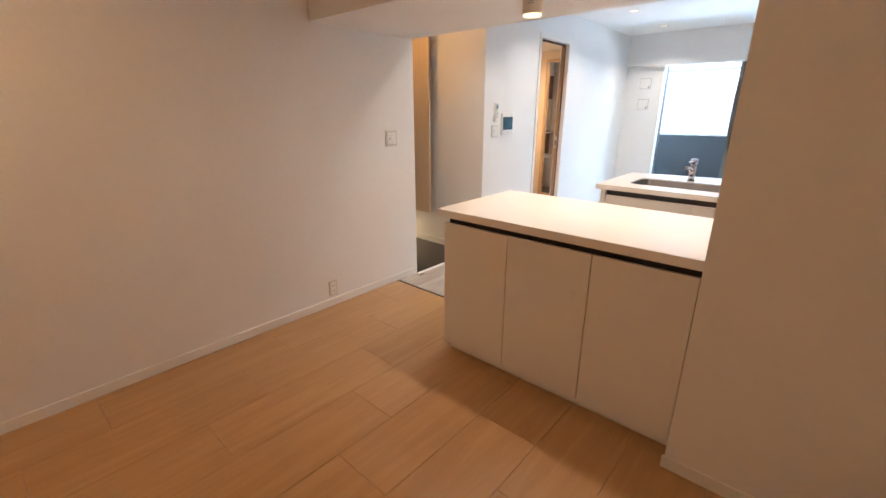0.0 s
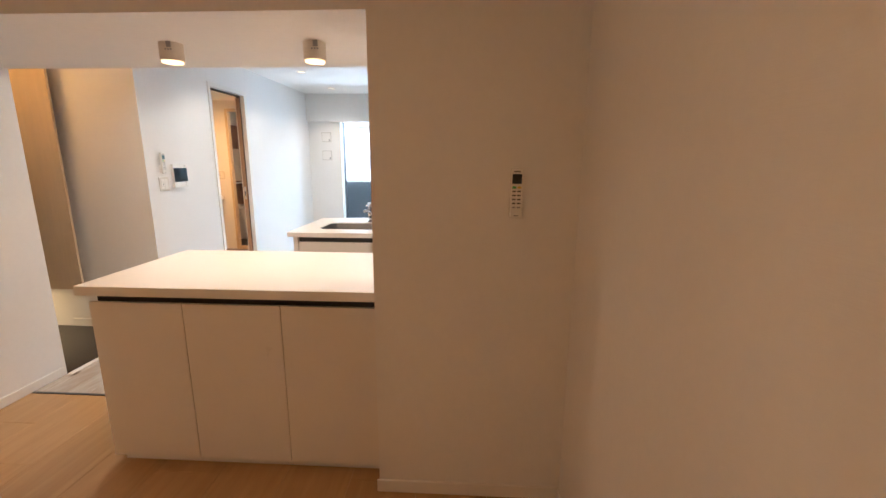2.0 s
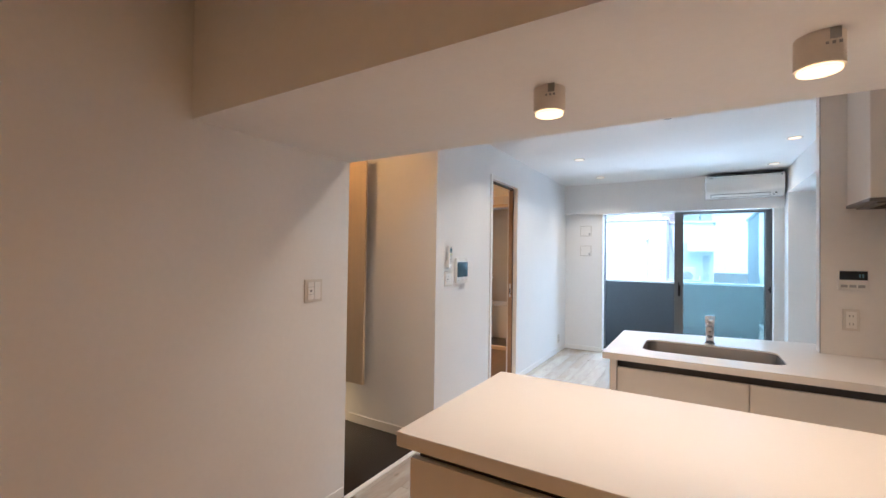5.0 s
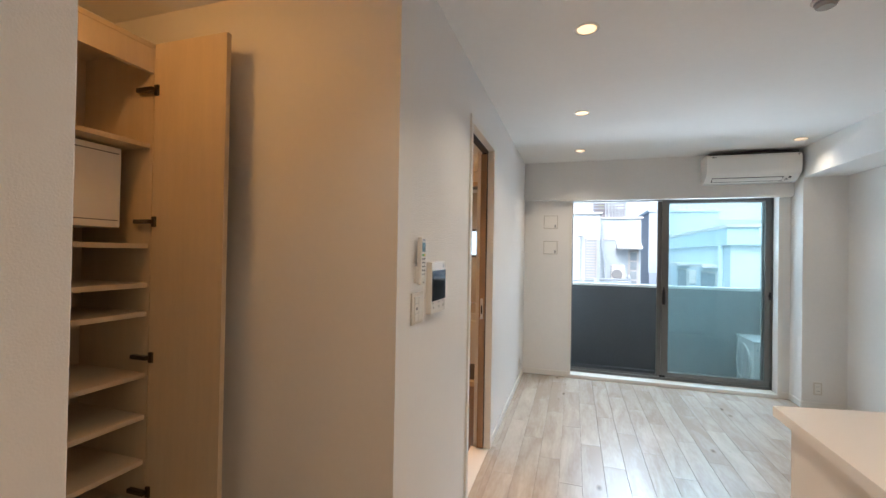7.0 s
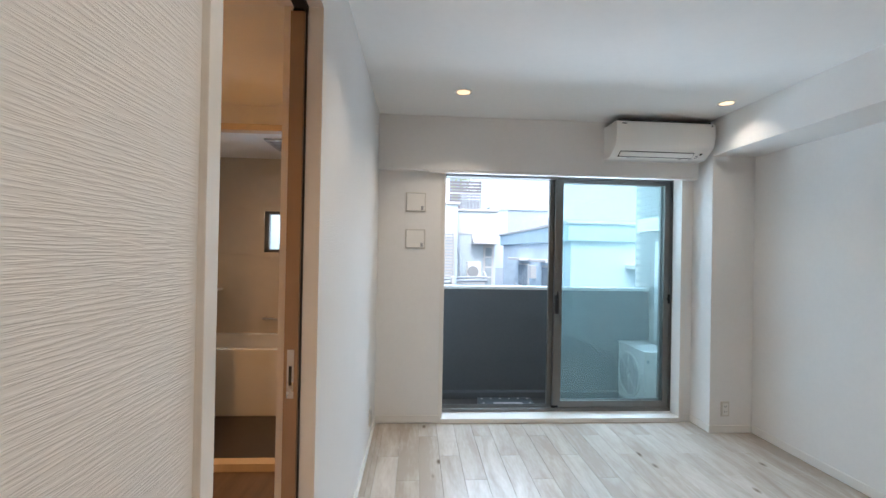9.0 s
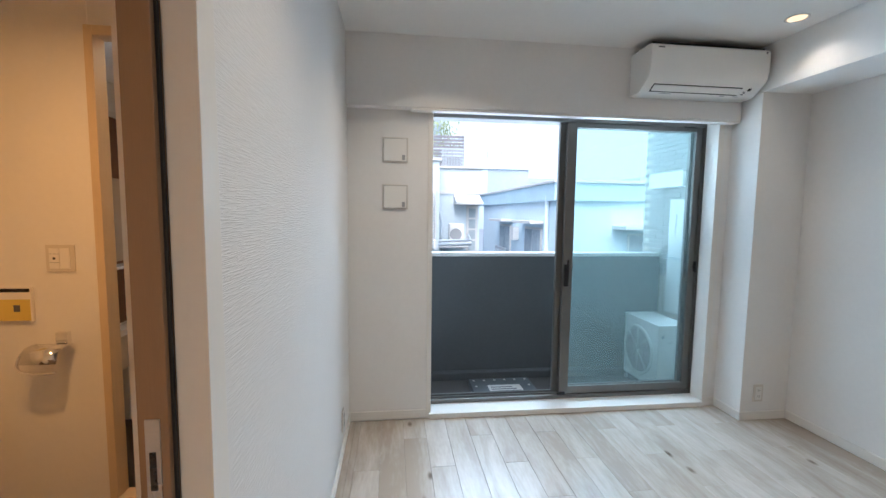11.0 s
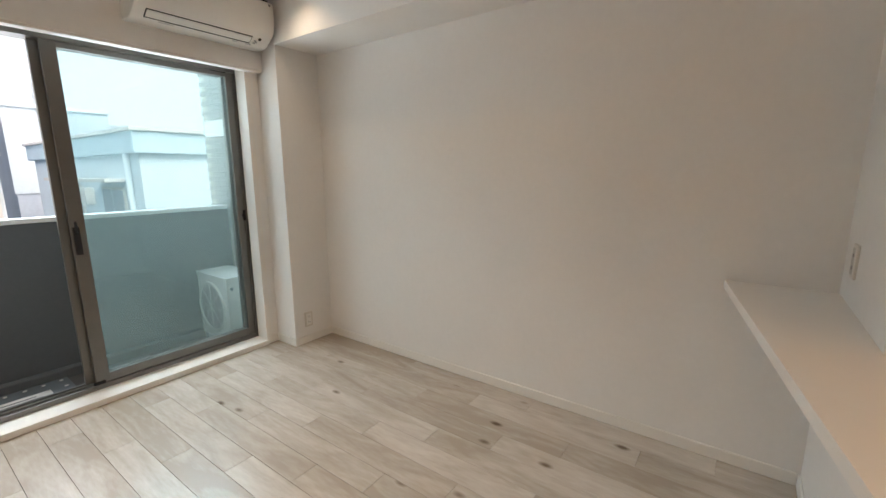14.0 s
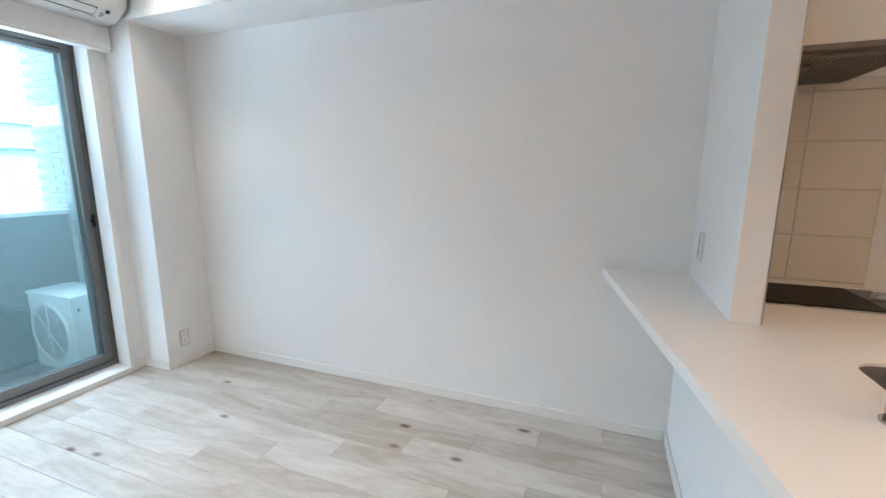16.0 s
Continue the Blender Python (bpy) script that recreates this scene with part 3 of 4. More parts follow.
def peninsula():
    e = hub("kitchen_peninsula", (2.1, 3.5, 0), "white kitchen peninsula with overhanging counter and drawers", "counter")
    # top with the sink cut out
    bm = bmesh.new()
    X0, X1, Y0, Y1, z0, z1 = 1.288, XR - 0.002, 3.05, 3.86, 0.832, 0.868
    sx0, sx1, sy0, sy1 = 1.467, 2.135, 3.24, 3.61
    add_box(bm, (X0, Y0, z0), (sx0, Y1, z1))
    add_box(bm, (sx1, Y0, z0), (X1, Y1, z1))
    add_box(bm, (sx0, Y0, z0), (sx1, sy0, z1))
    add_box(bm, (sx0, sy1, z0), (sx1, Y1, z1))
    # rounded corners of the cut-out
    r = 0.07
    for cx, cy, a0 in ((sx0, sy0, 180), (sx1, sy0, 270), (sx1, sy1, 0), (sx0, sy1, 90)):
        ix, iy = cx + (r if cx == sx0 else -r), cy + (r if cy == sy0 else -r)
        arc = [(ix + r * math.cos(radians(a0 + 15 * k)), iy + r * math.sin(radians(a0 + 15 * k))) for k in range(7)]
        for z in (z1,):
            vs = [bm.verts.new((cx, cy, z))] + [bm.verts.new((*q, z)) for q in arc]
            bm.faces.new(vs)
        for (xa, ya), (xb, yb) in zip(arc, arc[1:]):
            bm.faces.new([bm.verts.new(q) for q in ((xa, ya, z1), (xb, yb, z1), (xb, yb, z0), (xa, ya, z0))])
    bmesh.ops.remove_doubles(bm, verts=bm.verts[:], dist=0.0004)
    bmesh.ops.recalc_face_normals(bm, faces=bm.faces[:])
    mesh_from(bm, "top", COUNTER, e)
    # the overhang widens towards the wall
    bm = bmesh.new()
    plan = [(X0, Y1), (X1, Y1), (X1, 4.19), (X0, 3.885)]
    lo = [bm.verts.new((*q, z0)) for q in plan]
    hi = [bm.verts.new((*q, z1)) for q in plan]
    bm.faces.new(lo[::-1])
    bm.faces.new(hi)
    for k in range(4):
        bm.faces.new((lo[k], lo[(k + 1) % 4], hi[(k + 1) % 4], hi[k]))
    mesh_from(bm, "overhang", COUNTER, e)
    box("end_panel", (1.325, 3.075, 0.0), (1.36, 3.835, 0.832), LACQUER, 0.002, e)
    box("back_panel", (1.36, 3.79, 0.0), (XR - 0.002, 3.836, 0.832), PAPER, 0.001, e)
    box("body", (1.362, 3.10, 0.07), (XR - 0.002, 3.788, 0.56), LACQUER, 0.001, e)
    # dark block again stands for the shade below the counter top
    box("recess_shade", (1.362, 3.10, 0.785), (XR - 0.002, 3.20, 0.831), GAP, 0, e)
    box("upper_rail", (1.362, 3.14, 0.56), (XR - 0.002, 3.20, 0.785), LACQUER, 0, e)
    box("plinth", (1.362, 3.13, 0), (XR - 0.002, 3.2, 0.07), TRIM, 0, e)
    for x0, x1 in ((1.364, 1.96), (1.964, 2.56), (2.564, XR - 0.004)):
        for a, b in ((0.08, 0.43), (0.434, 0.788)):
            box("drawer_front", (x0, 3.08, a), (x1, 3.099, b), LACQUER, 0.0015, e)
    # sink bowl
    bm = bmesh.new()
    n = 8
    def ring(inset, z):
        pts = []
        rr = max(0.02, 0.07 - inset * 0.3)
        for cx, cy, a0 in ((sx0 + inset + rr, sy0 + inset + rr, 180), (sx1 - inset - rr, sy0 + inset + rr, 270), (sx1 - inset - rr, sy1 - inset - rr, 0), (sx0 + inset + rr, sy1 - inset - rr, 90)):
            for k in range(n + 1):
                a = radians(a0 + 90 * k / n)
                pts.append(bm.verts.new((cx + rr * math.cos(a), cy + rr * math.sin(a), z)))
        return pts
    rings = [ring(-0.004, 0.866), ring(0.006, 0.850), ring(0.010, 0.74), ring(0.03, 0.672), ring(0.07, 0.664)]
    for a, b in zip(rings, rings[1:]):
        for i in range(len(a)):
            f = bm.faces.new((a[i], a[(i + 1) % len(a)], b[(i + 1) % len(b)], b[i]))
            f.smooth = True
    bm.faces.new(rings[-1])
    ob = mesh_from(bm, "sink_bowl", SINKM, e)
    tagged(ob, "dark brushed steel sink bowl")
    cyl("drain", (1.82, 3.42, 0.6645), (1.82, 3.42, 0.668), 0.055, CHROME, e)


def faucet():
    e = hub("kitchen_faucet", (1.813, 3.665, 0.868), "chrome single-lever mixer tap beside the sink", "faucet")
    x, y = 1.813, 3.665
    cyl("base", (x, y, 0.868), (x, y, 0.874), 0.029, FAUCETM, e, bevel=0.001)
    cyl("body", (x, y, 0.874), (x, y, 0.975), 0.0225, FAUCETM, e)
    cyl("collar", (x, y, 0.975), (x, y, 1.0), 0.0235, FAUCETM, e)
    cyl("cap", (x, y, 1.0), (x, y, 1.045), 0.026, FAUCETM, e, r1=0.027, bevel=0.003)
    box("lever", (x - 0.010, y - 0.15, 1.026), (x + 0.010, y - 0.01, 1.036), CHROME, 0.004, e)
    tube("spout", [(x, y - 0.015, 0.955), (x - 0.005, y - 0.10, 0.985), (x - 0.01, y - 0.20, 0.99)], 0.013, FAUCETM, e)
    box("label", (x - 0.026, y - 0.008, 0.945), (x - 0.0235, y + 0.012, 0.96), PLASTIC, 0.0005, e)
    box("label_mark", (x - 0.0268, y - 0.004, 0.949), (x - 0.0259, y + 0.003, 0.957), INK, 0, e)


def cooktop():
    e = hub("cooktop", (2.78, 3.43, 0.868), "black glass two-burner cooktop with round knobs", "cooktop")
    box("rim", (2.615, 3.195, 0.868), (2.945, 3.70, 0.873), STEEL, 0.001, e)
    box("glass", (2.62, 3.285, 0.873), (2.94, 3.695, 0.878), COOKGLASS, 0.0015, e)
    box("control_strip", (2.62, 3.20, 0.873), (2.94, 3.282, 0.8765), HOODM, 0.001, e)
    for x in (2.70, 2.79):
        cyl("knob", (x, 3.24, 0.8765), (x, 3.24, 0.898), 0.026, STEEL, e, r1=0.023, bevel=0.002)
        box("knob_grip", (x - 0.004, 3.22, 0.898), (x + 0.004, 3.26, 0.905), STEEL, 0.001, e)


def hood():
    e = hub("range_hood", (2.75, 3.52, 1.69), "white boxed range hood with a dark metal filter underneath", "range hood")
    box("body", (2.46, 3.36, 1.705), (XR - 0.002, 3.728, H), LACQUER, 0.003, e)
    box("rim", (2.455, 3.355, 1.688), (XR - 0.002, 3.728, 1.704), HOODM, 0.002, e)
    box("filter", (2.49, 3.385, 1.678), (2.99, 3.70, 1.688), HOODM, 0.003, e)
    for k in range(14):
        box("filter_slot", (2.53, 3.40 + 0.02 * k, 1.6765), (2.95, 3.406 + 0.02 * k, 1.6785), GAP, 0, e)
    cyl("filter_dial", (2.62, 3.64, 1.666), (2.62, 3.64, 1.678), 0.03, HOODM, e)


def wall_tiles():
    e = structure(hub("kitchen_wall_tiles", (XR, 3.45, 0.87), "glossy cream wall tiles behind the cooktop", "tiles"))
    box("grout_bed", (XR - 0.006, 3.187, 0.868), (XR - 0.0005, 3.728, 1.70), TILEGROUT, 0, e)
    for y0, y1 in ((3.190, 3.454), (3.4565, 3.727)):
        for k in range(5):
            z0 = 0.886 + 0.192 * k
            if z0 < 1.68:
                box("tile", (XR - 0.011, y0, z0 + 0.002), (XR - 0.006, y1, min(z0 + 0.19, 1.698)), TILE, 0.0015, e, 1)
    box("skirting", (XR - 0.016, 3.187, 0.868), (XR - 0.0055, 3.728, 0.885), TILE, 0.003, e)
    box("screen_trim", (2.343, 3.728, 0.868), (2.3485, 3.7315, H), STEEL, 0, e)


island()
peninsula()
faucet()
cooktop()
hood()
wall_tiles()


# ---- air conditioners ----
def air_conditioner(x0, x1, yb, yf, z0, z1):
    """Wall unit hung on a wall whose face is at yb; yf is its front."""
    w = x1 - x0
    e = hub("air_conditioner", ((x0 + x1) / 2, yb, z0), "white wall-mounted air conditioner with a closed louvre", "air conditioner", "air conditioners")
    d = yb - yf
    P = lambda u, v: (yf + u * d, z0 + v * (z1 - z0))
    pts = [P(1, 0), P(0.62, 0.0), P(0.50, 0.02), P(0.46, 0.04), P(0.10, 0.25), P(0.05, 0.33), P(0.02, 0.42), P(0.0, 0.6), P(0.0, 0.9), P(0.03, 0.97), P(0.12, 1.0), P(1, 1.0)]
    body = profile("body", pts, 'x', x0, x1, PLASTIC, e, True)
    for f in body.data.polygons:
        if len(f.vertices) > 4:
            f.use_smooth = False
    bv = body.modifiers.new("edge", 'BEVEL')
    bv.width, bv.segments, bv.limit_method, bv.angle_limit = 0.006, 2, 'ANGLE', radians(50)
    # louvre flap lying along the curved lower front
    a, b = Vector((0, *P(0.10, 0.25))), Vector((0, *P(0.46, 0.04)))
    n = Vector((0, (b - a).z, -(b - a).y)).normalized()
    if n.z > 0:
        n = -n
    def slab(name, xa, xb, s, t, lift, thick, mat):
        p0, p1 = a.lerp(b, s) + n * lift, a.lerp(b, t) + n * lift
        q = [(p.y, p.z) for p in (p0, p1, p1 + n * thick, p0 + n * thick)]
        return profile(name, q, 'x', xa, xb, mat, e)
    slab("louvre_gap", x0 + w * 0.074, x0 + w * 0.836, 0.40, 1.0, -0.004, 0.0062, BLACK)
    slab("louvre", x0 + w * 0.081, x0 + w * 0.829, 0.45, 0.90, 0.001, 0.006, PLASTIC)
    slab("sensor_window", x0 + w * 0.893, x0 + w * 0.917, 0.42, 0.62, -0.004, 0.0065, BLACK)
    for k, c in enumerate((0.68, 0.78, 0.88)):
        slab("panel_mark", x0 + w * (0.865 + 0.012 * (k % 2)), x0 + w * (0.885 + 0.01 * (k % 2)), c, c + 0.06, -0.004, 0.0062, INK)
    for ua, ub in ((0.17, 0.27), (0.70, 0.74), (0.81, 0.86)):
        slab("lip_mark", x0 + w * ua, x0 + w * ub, 1.08, 1.13, -0.006, 0.0065, GREYPLASTIC)
    box("badge", (x0 + w * 0.05, yf - 0.0012, z0 + 0.90 * (z1 - z0) - 0.004), (x0 + w * 0.10, yf + 0.001, z0 + 0.90 * (z1 - z0) + 0.004), INK, 0, e)
    box("badge_mark", (x1 - w * 0.045, yf - 0.0012, z0 + 0.88 * (z1 - z0)), (x1 - w * 0.03, yf + 0.001, z0 + 0.88 * (z1 - z0) + 0.012), INK, 0, e)
    # dark intake grille on top
    box("intake_grille", (x0 + 0.02, yf + 0.03, z1 - 0.001), (x1 - 0.02, yb, z1 + 0.012), BLACK, 0.002, e)


air_conditioner(1.835, 2.63, 7.05, 6.815, 2.172, 2.442)
air_conditioner(2.18, 2.96, YB - 0.003, YB - 0.24, 2.03, 2.315)


# ---- lamps ----
def downlight(x, y):
    e = hub("downlight", (x, y, H), "small round recessed downlight with a white rim, lit", "downlight", "recessed ceiling downlights")
    bm = bmesh.new()
    seg = 36
    rings = []
    for r, z in ((0.058, H), (0.058, H - 0.003), (0.047, H - 0.006), (0.044, H - 0.002), (0.042, H - 0.001)):
        rings.append([bm.verts.new((x + r * math.cos(2 * math.pi * k / seg), y + r * math.sin(2 * math.pi * k / seg), z)) for k in range(seg)])
    for a, b in zip(rings, rings[1:]):
        for k in range(seg):
            bm.faces.new((a[k], a[(k + 1) % seg], b[(k + 1) % seg], b[k])).smooth = True
    bmesh.ops.recalc_face_normals(bm, faces=bm.faces[:])
    mesh_from(bm, "rim", PLASTIC, e)
    cyl("diffuser", (x, y, H - 0.004), (x, y, H - 0.001), 0.0435, LAMPGLOW, e)


for dx, dy in DOWNLIGHTS:
    downlight(dx, dy)


def surface_spot(x, y):
    e = hub("ceiling_spot", (x, y, BZ), "short beige metal cylinder spot under the beam, lit", "spotlight", "cylinder spots under the beam")
    bm = bmesh.new()
    add_cyl(bm, (x, y, BZ), (x, y, 1.8585), 0.049, segs=40, caps=False)
    add_cyl(bm, (x, y, BZ), (x, y, 1.8585), 0.045, segs=40, caps=False)
    mesh_from(bm, "housing", SPOTM, e)
    cyl("bezel", (x, y, 1.8545), (x, y, 1.85855), 0.0492, SPOTM, e)
    cyl("diffuser", (x, y, 1.8475), (x, y, 1.854), 0.043, LAMPGLOW, e)
    box("label", (x + 0.01, y - 0.0495, 1.905), (x + 0.03, y - 0.0455, 1.93), GREYPLASTIC, 0, e)
    for k in range(3):
        box("screw", (x + 0.002 + 0.012 * k, y - 0.0497, 1.893), (x + 0.008 + 0.012 * k, y - 0.046, 1.899), GREYPLASTIC, 0, e)


SPOTM = material("beige_spot_metal", (0.76, 0.70, 0.62), 0.4, 0.0, var=0.03)
for dx, dy in SPOTS:
    surface_spot(dx, dy)
e = hub("ceiling_lamp", (0.75, -0.55, H), "round warm ceiling lamp", "lamp")
cyl("shade", (0.75, -0.55, H), (0.75, -0.55, 2.405), 0.2, LAMPGLOW, e, r1=0.19, bevel=0.01)
e = hub("smoke_detector", (1.55, 4.125, H), "small white smoke detector on the ceiling", "smoke detector")
cyl("base", (1.55, 4.125, H), (1.55, 4.125, H - 0.012), 0.05, PLASTIC, e, bevel=0.003)
cyl("head", (1.55, 4.125, H - 0.012), (1.55, 4.125, H - 0.034), 0.042, GREYPLASTIC, e, r1=0.033, bevel=0.004)


# ---- switches, sockets, remotes and panels ----
def wall_plate(name, label, cat, place, normal, w, h, kind):
    """A plate centred at place, whose face looks along normal ('x', '-x', '-y')."""
    rz = {'x': 90, '-x': -90, '-y': 0}[normal]
    e = hub(name, place, label, cat)
    e.rotation_euler = (0, 0, radians(rz))
    def part(nm, lo, hi, mat, bev=0.001):
        bm = bmesh.new()
        add_box(bm, lo, hi, bev)
        ob = mesh_from(bm, nm, mat)
        ob.parent = e
        return ob
    part("plate", (-w / 2, -0.008, -h / 2), (w / 2, 0, h / 2), PLATEM, 0.003)
    if kind == "socket":
        part("insert", (-0.022, -0.0105, -0.046), (0.022, -0.008, 0.046), PLASTIC)
        for z in (-0.022, 0.022):
            for x in (-0.008, 0.006):
                part("slot", (x, -0.0112, z - 0.006), (x + 0.0025, -0.0104, z + 0.006), GAP, 0)
    elif kind == "switch":
        part("rocker", (-w * 0.36, -0.0125, -h * 0.38), (-w * 0.01, -0.008, h * 0.38), PLASTIC, 0.0015)
        part("rocker", (w * 0.01, -0.0125, -h * 0.38), (w * 0.36, -0.008, h * 0.38), PLASTIC, 0.0015)
        part("pilot", (-w * 0.23, -0.0132, -0.005), (-w * 0.14, -0.0124, 0.005), GAP, 0)
        part("split", (-w * 0.36, -0.0131, -h * 0.16), (-w * 0.01, -0.0124, -h * 0.145), GREYPLASTIC, 0)
        part("split", (-w * 0.36, -0.0131, h * 0.16), (-w * 0.01, -0.0124, h * 0.175), GREYPLASTIC, 0)
    elif kind == "vent":
        # grey backing drawn as the shadow line around the cover
        part("shadow_gap", (-w * 0.455, -0.0095, -h * 0.455), (w * 0.455, -0.0078, h * 0.455), GREYPLASTIC, 0)
        part("cover", (-w * 0.44, -0.016, -h * 0.44), (w * 0.44, -0.008, h * 0.44), PLASTIC, 0.003)
        part("tab", (w * 0.26, -0.0185, -h * 0.40), (w * 0.38, -0.016, -h * 0.2), GREYPLASTIC, 0.001)
    return e


wall_plate("light_switch", "white double rocker wall switch", "light switch", (0.0, 2.105, 1.20), 'x', 0.116, 0.12, "switch")
wall_plate("wall_socket", "white double wall socket above the baseboard", "socket", (0.0, 1.468, 0.14), 'x', 0.07, 0.12, "socket")
wall_plate("light_switch", "white wall switch with a pilot lamp", "light switch", (0.0, 3.515, 1.205), 'x', 0.116, 0.12, "switch")
wall_plate("wall_socket", "white wall socket low on the column", "socket", (2.79, 6.89, 0.19), '-y', 0.07, 0.12, "socket")
wall_plate("wall_socket", "white wall socket low on the wall", "socket", (0.0, 6.75, 0.20), 'x', 0.07, 0.12, "socket")
wall_plate("kitchen_socket", "white socket over the kitchen counter", "socket", (2.475, 3.73, 1.07), '-y', 0.07, 0.12, "socket")
wall_plate("washroom_switch", "white double rocker switch", "light switch", (-1.17, 6.40, 1.18), '-y', 0.116, 0.12, "switch")
sk = wall_plate("counter_socket", "white wall socket over the counter", "socket", (2.83, 3.815, 1.03), '-y', 0.07, 0.12, "socket")
sk.rotation_euler = (0, 0, radians(180))
for z in (1.80, 1.50):
    wall_plate("air_vent_cover", "square white air vent cover on the wall", "vent cover", (0.303, 7.13, z), '-y', 0.165, 0.16, "vent")


def remote(place, normal, label, display):
    """Slim remote control in a wall holder."""
    e = hub("remote_control", place, label, "remote control")
    e.rotation_euler = (0, 0, radians(90 if normal == 'x' else 0))
    def part(nm, lo, hi, mat, bev=0.001):
        bm = bmesh.new()
        add_box(bm, lo, hi, bev)
        mesh_from(bm, nm, mat).parent = e
    part("holder", (-0.024, -0.012, -0.085), (0.024, 0, -0.02), PLASTIC, 0.003)
    part("body", (-0.0225, -0.030, -0.09), (0.0225, -0.012, 0.09), PLASTIC, 0.006)
    part("display", (-0.017, -0.0308, 0.035), (0.017, -0.0298, 0.07), display, 0.0008)
    part("strip", (-0.012, -0.0308, 0.076), (0.012, -0.0299, 0.081), INK, 0)
    part("button", (-0.016, -0.032, 0.018), (-0.002, -0.0298, 0.026), GREEN, 0.001)
    part("button", (0.002, -0.032, 0.018), (0.016, -0.0298, 0.026), YELLOW, 0.001)
    for r in range(5):
        for c in range(2):
            part("button", (-0.016 + 0.018 * c, -0.0315, 0.005 - 0.0145 * r), (-0.003 + 0.018 * c, -0.0298, 0.0105 - 0.0145 * r), INK if r < 4 else GREYPLASTIC, 0.0008)
    part("badge", (-0.008, -0.0308, -0.082), (0.008, -0.0299, -0.0795), INK, 0)


remote((0.0, 3.51, 1.385), 'x', "white air conditioner remote with a grey display in a wall holder", LCD)
remote((2.857, YB, 1.305), '-y', "white air conditioner remote with a dark display in a wall holder", SCREEN)


def intercom():
    e = hub("intercom", (0.0, 3.72, 1.27), "white video intercom panel with a dark screen", "intercom")
    X = lambda a, b: (a, b)
    box("body", (0, 3.627, 1.165), (0.024, 3.816, 1.377), PLASTIC, 0.004, e)
    box("screen_bezel", (0.0235, 3.632, 1.217), (0.0262, 3.811, 1.343), BLACK, 0.001, e)
    box("screen", (0.026, 3.648, 1.233), (0.0268, 3.797, 1.331), SCREEN, 0, e)
    box("call_mark", (0.0238, 3.775, 1.353), (0.0246, 3.79, 1.367), GREYPLASTIC, 0, e)
    for y in (3.65, 3.72, 3.785):
        box("button", (0.0235, y - 0.008, 1.183), (0.0258, y + 0.008, 1.197), PLASTIC, 0.001, e)
        box("button_mark", (0.0256, y - 0.003, 1.186), (0.0262, y + 0.003, 1.194), INK, 0, e)
        box("mark", (0.0238, y - 0.009, 1.206), (0.0244, y + 0.009, 1.209), INK, 0, e)


intercom()
e = hub("water_heater_remote", (2.485, 3.73, 1.29), "white water heater control with a dark display", "control panel")
box("body", (2.42, 3.714, 1.235), (2.545, 3.73, 1.345), PLASTIC, 0.003, e)
box("display", (2.425, 3.7125, 1.292), (2.54, 3.7145, 1.341), SCREEN, 0.001, e)
box("digit", (2.505, 3.712, 1.305), (2.512, 3.7128, 1.325), LCD, 0, e)
box("digit", (2.518, 3.712, 1.305), (2.525, 3.7128, 1.325), LCD, 0, e)
for k in range(3):
    box("button", (2.43 + 0.036 * k, 3.711, 1.25), (2.458 + 0.036 * k, 3.7145, 1.265), GREYPLASTIC, 0.001, e)


# ---- entrance cupboard ----
def shoe_cupboard():
    e = hub("shoe_cupboard", (-1.17, 3.03, 0.31), "tall birch shoe cupboard with an open door and empty shelves", "cupboard")
    xb, xf, y0, y1, z0, z1 = -1.365, -0.98, 2.62, 3.235, 0.31, 2.20
    box("side", (xb, y0, z0), (xf, y0 + 0.018, z1), BIRCH, 0.001, e)
    box("side", (xb, y1 - 0.018, z0), (xf, y1, z1), BIRCH, 0.001, e)
    box("back", (xb, y0 + 0.018, z0), (xb + 0.006, y1 - 0.018, z1), BIRCH, 0, e)
    box("bottom", (xb, y0 + 0.018, z0), (xf, y1 - 0.018, z0 + 0.018), BIRCH, 0.001, e)
    box("top", (xb, y0 + 0.018, z1 - 0.018), (xf, y1 - 0.018, z1), BIRCH, 0.001, e)
    box("head_rail", (xf - 0.02, y0 + 0.018, z1 - 0.11), (xf - 0.002, y1 - 0.018, z1 - 0.018), BIRCH, 0.001, e)
    for z in (1.818, 1.432, 1.282, 1.172, 0.937, 0.777, 0.605, 0.45):
        box("shelf", (xb + 0.006, y0 + 0.018, z - 0.018), (xf - 0.012, y1 - 0.018, z), BIRCH, 0.001, e)
    box("door", (xf + 0.005, 3.215, z0), (-0.63, 3.235, z1), BIRCH, 0.0015, e)
    for z in (2.02, 1.516, 0.999, 0.49):
        box("hinge_cup", (xf + 0.012, 3.207, z - 0.02), (xf + 0.03, 3.216, z + 0.02), HINGE, 0.002, e)
        box("hinge_arm", (xf - 0.06, 3.19, z - 0.008), (xf + 0.02, 3.209, z + 0.008), HINGE, 0.003, e)


shoe_cupboard()
e = hub("breaker_box", (-1.35, 3.0, 1.63), "cream electrical breaker box inside the cupboard", "breaker box")
box("body", (-1.358, 2.82, 1.49), (-1.07, 3.165, 1.79), PLASTIC, 0.006, e)
box("seam", (-1.0705, 2.825, 1.765), (-1.0685, 3.155, 1.768), INK, 0, e)
box("seam", (-1.0705, 2.825, 1.515), (-1.0685, 3.155, 1.518), INK, 0, e)


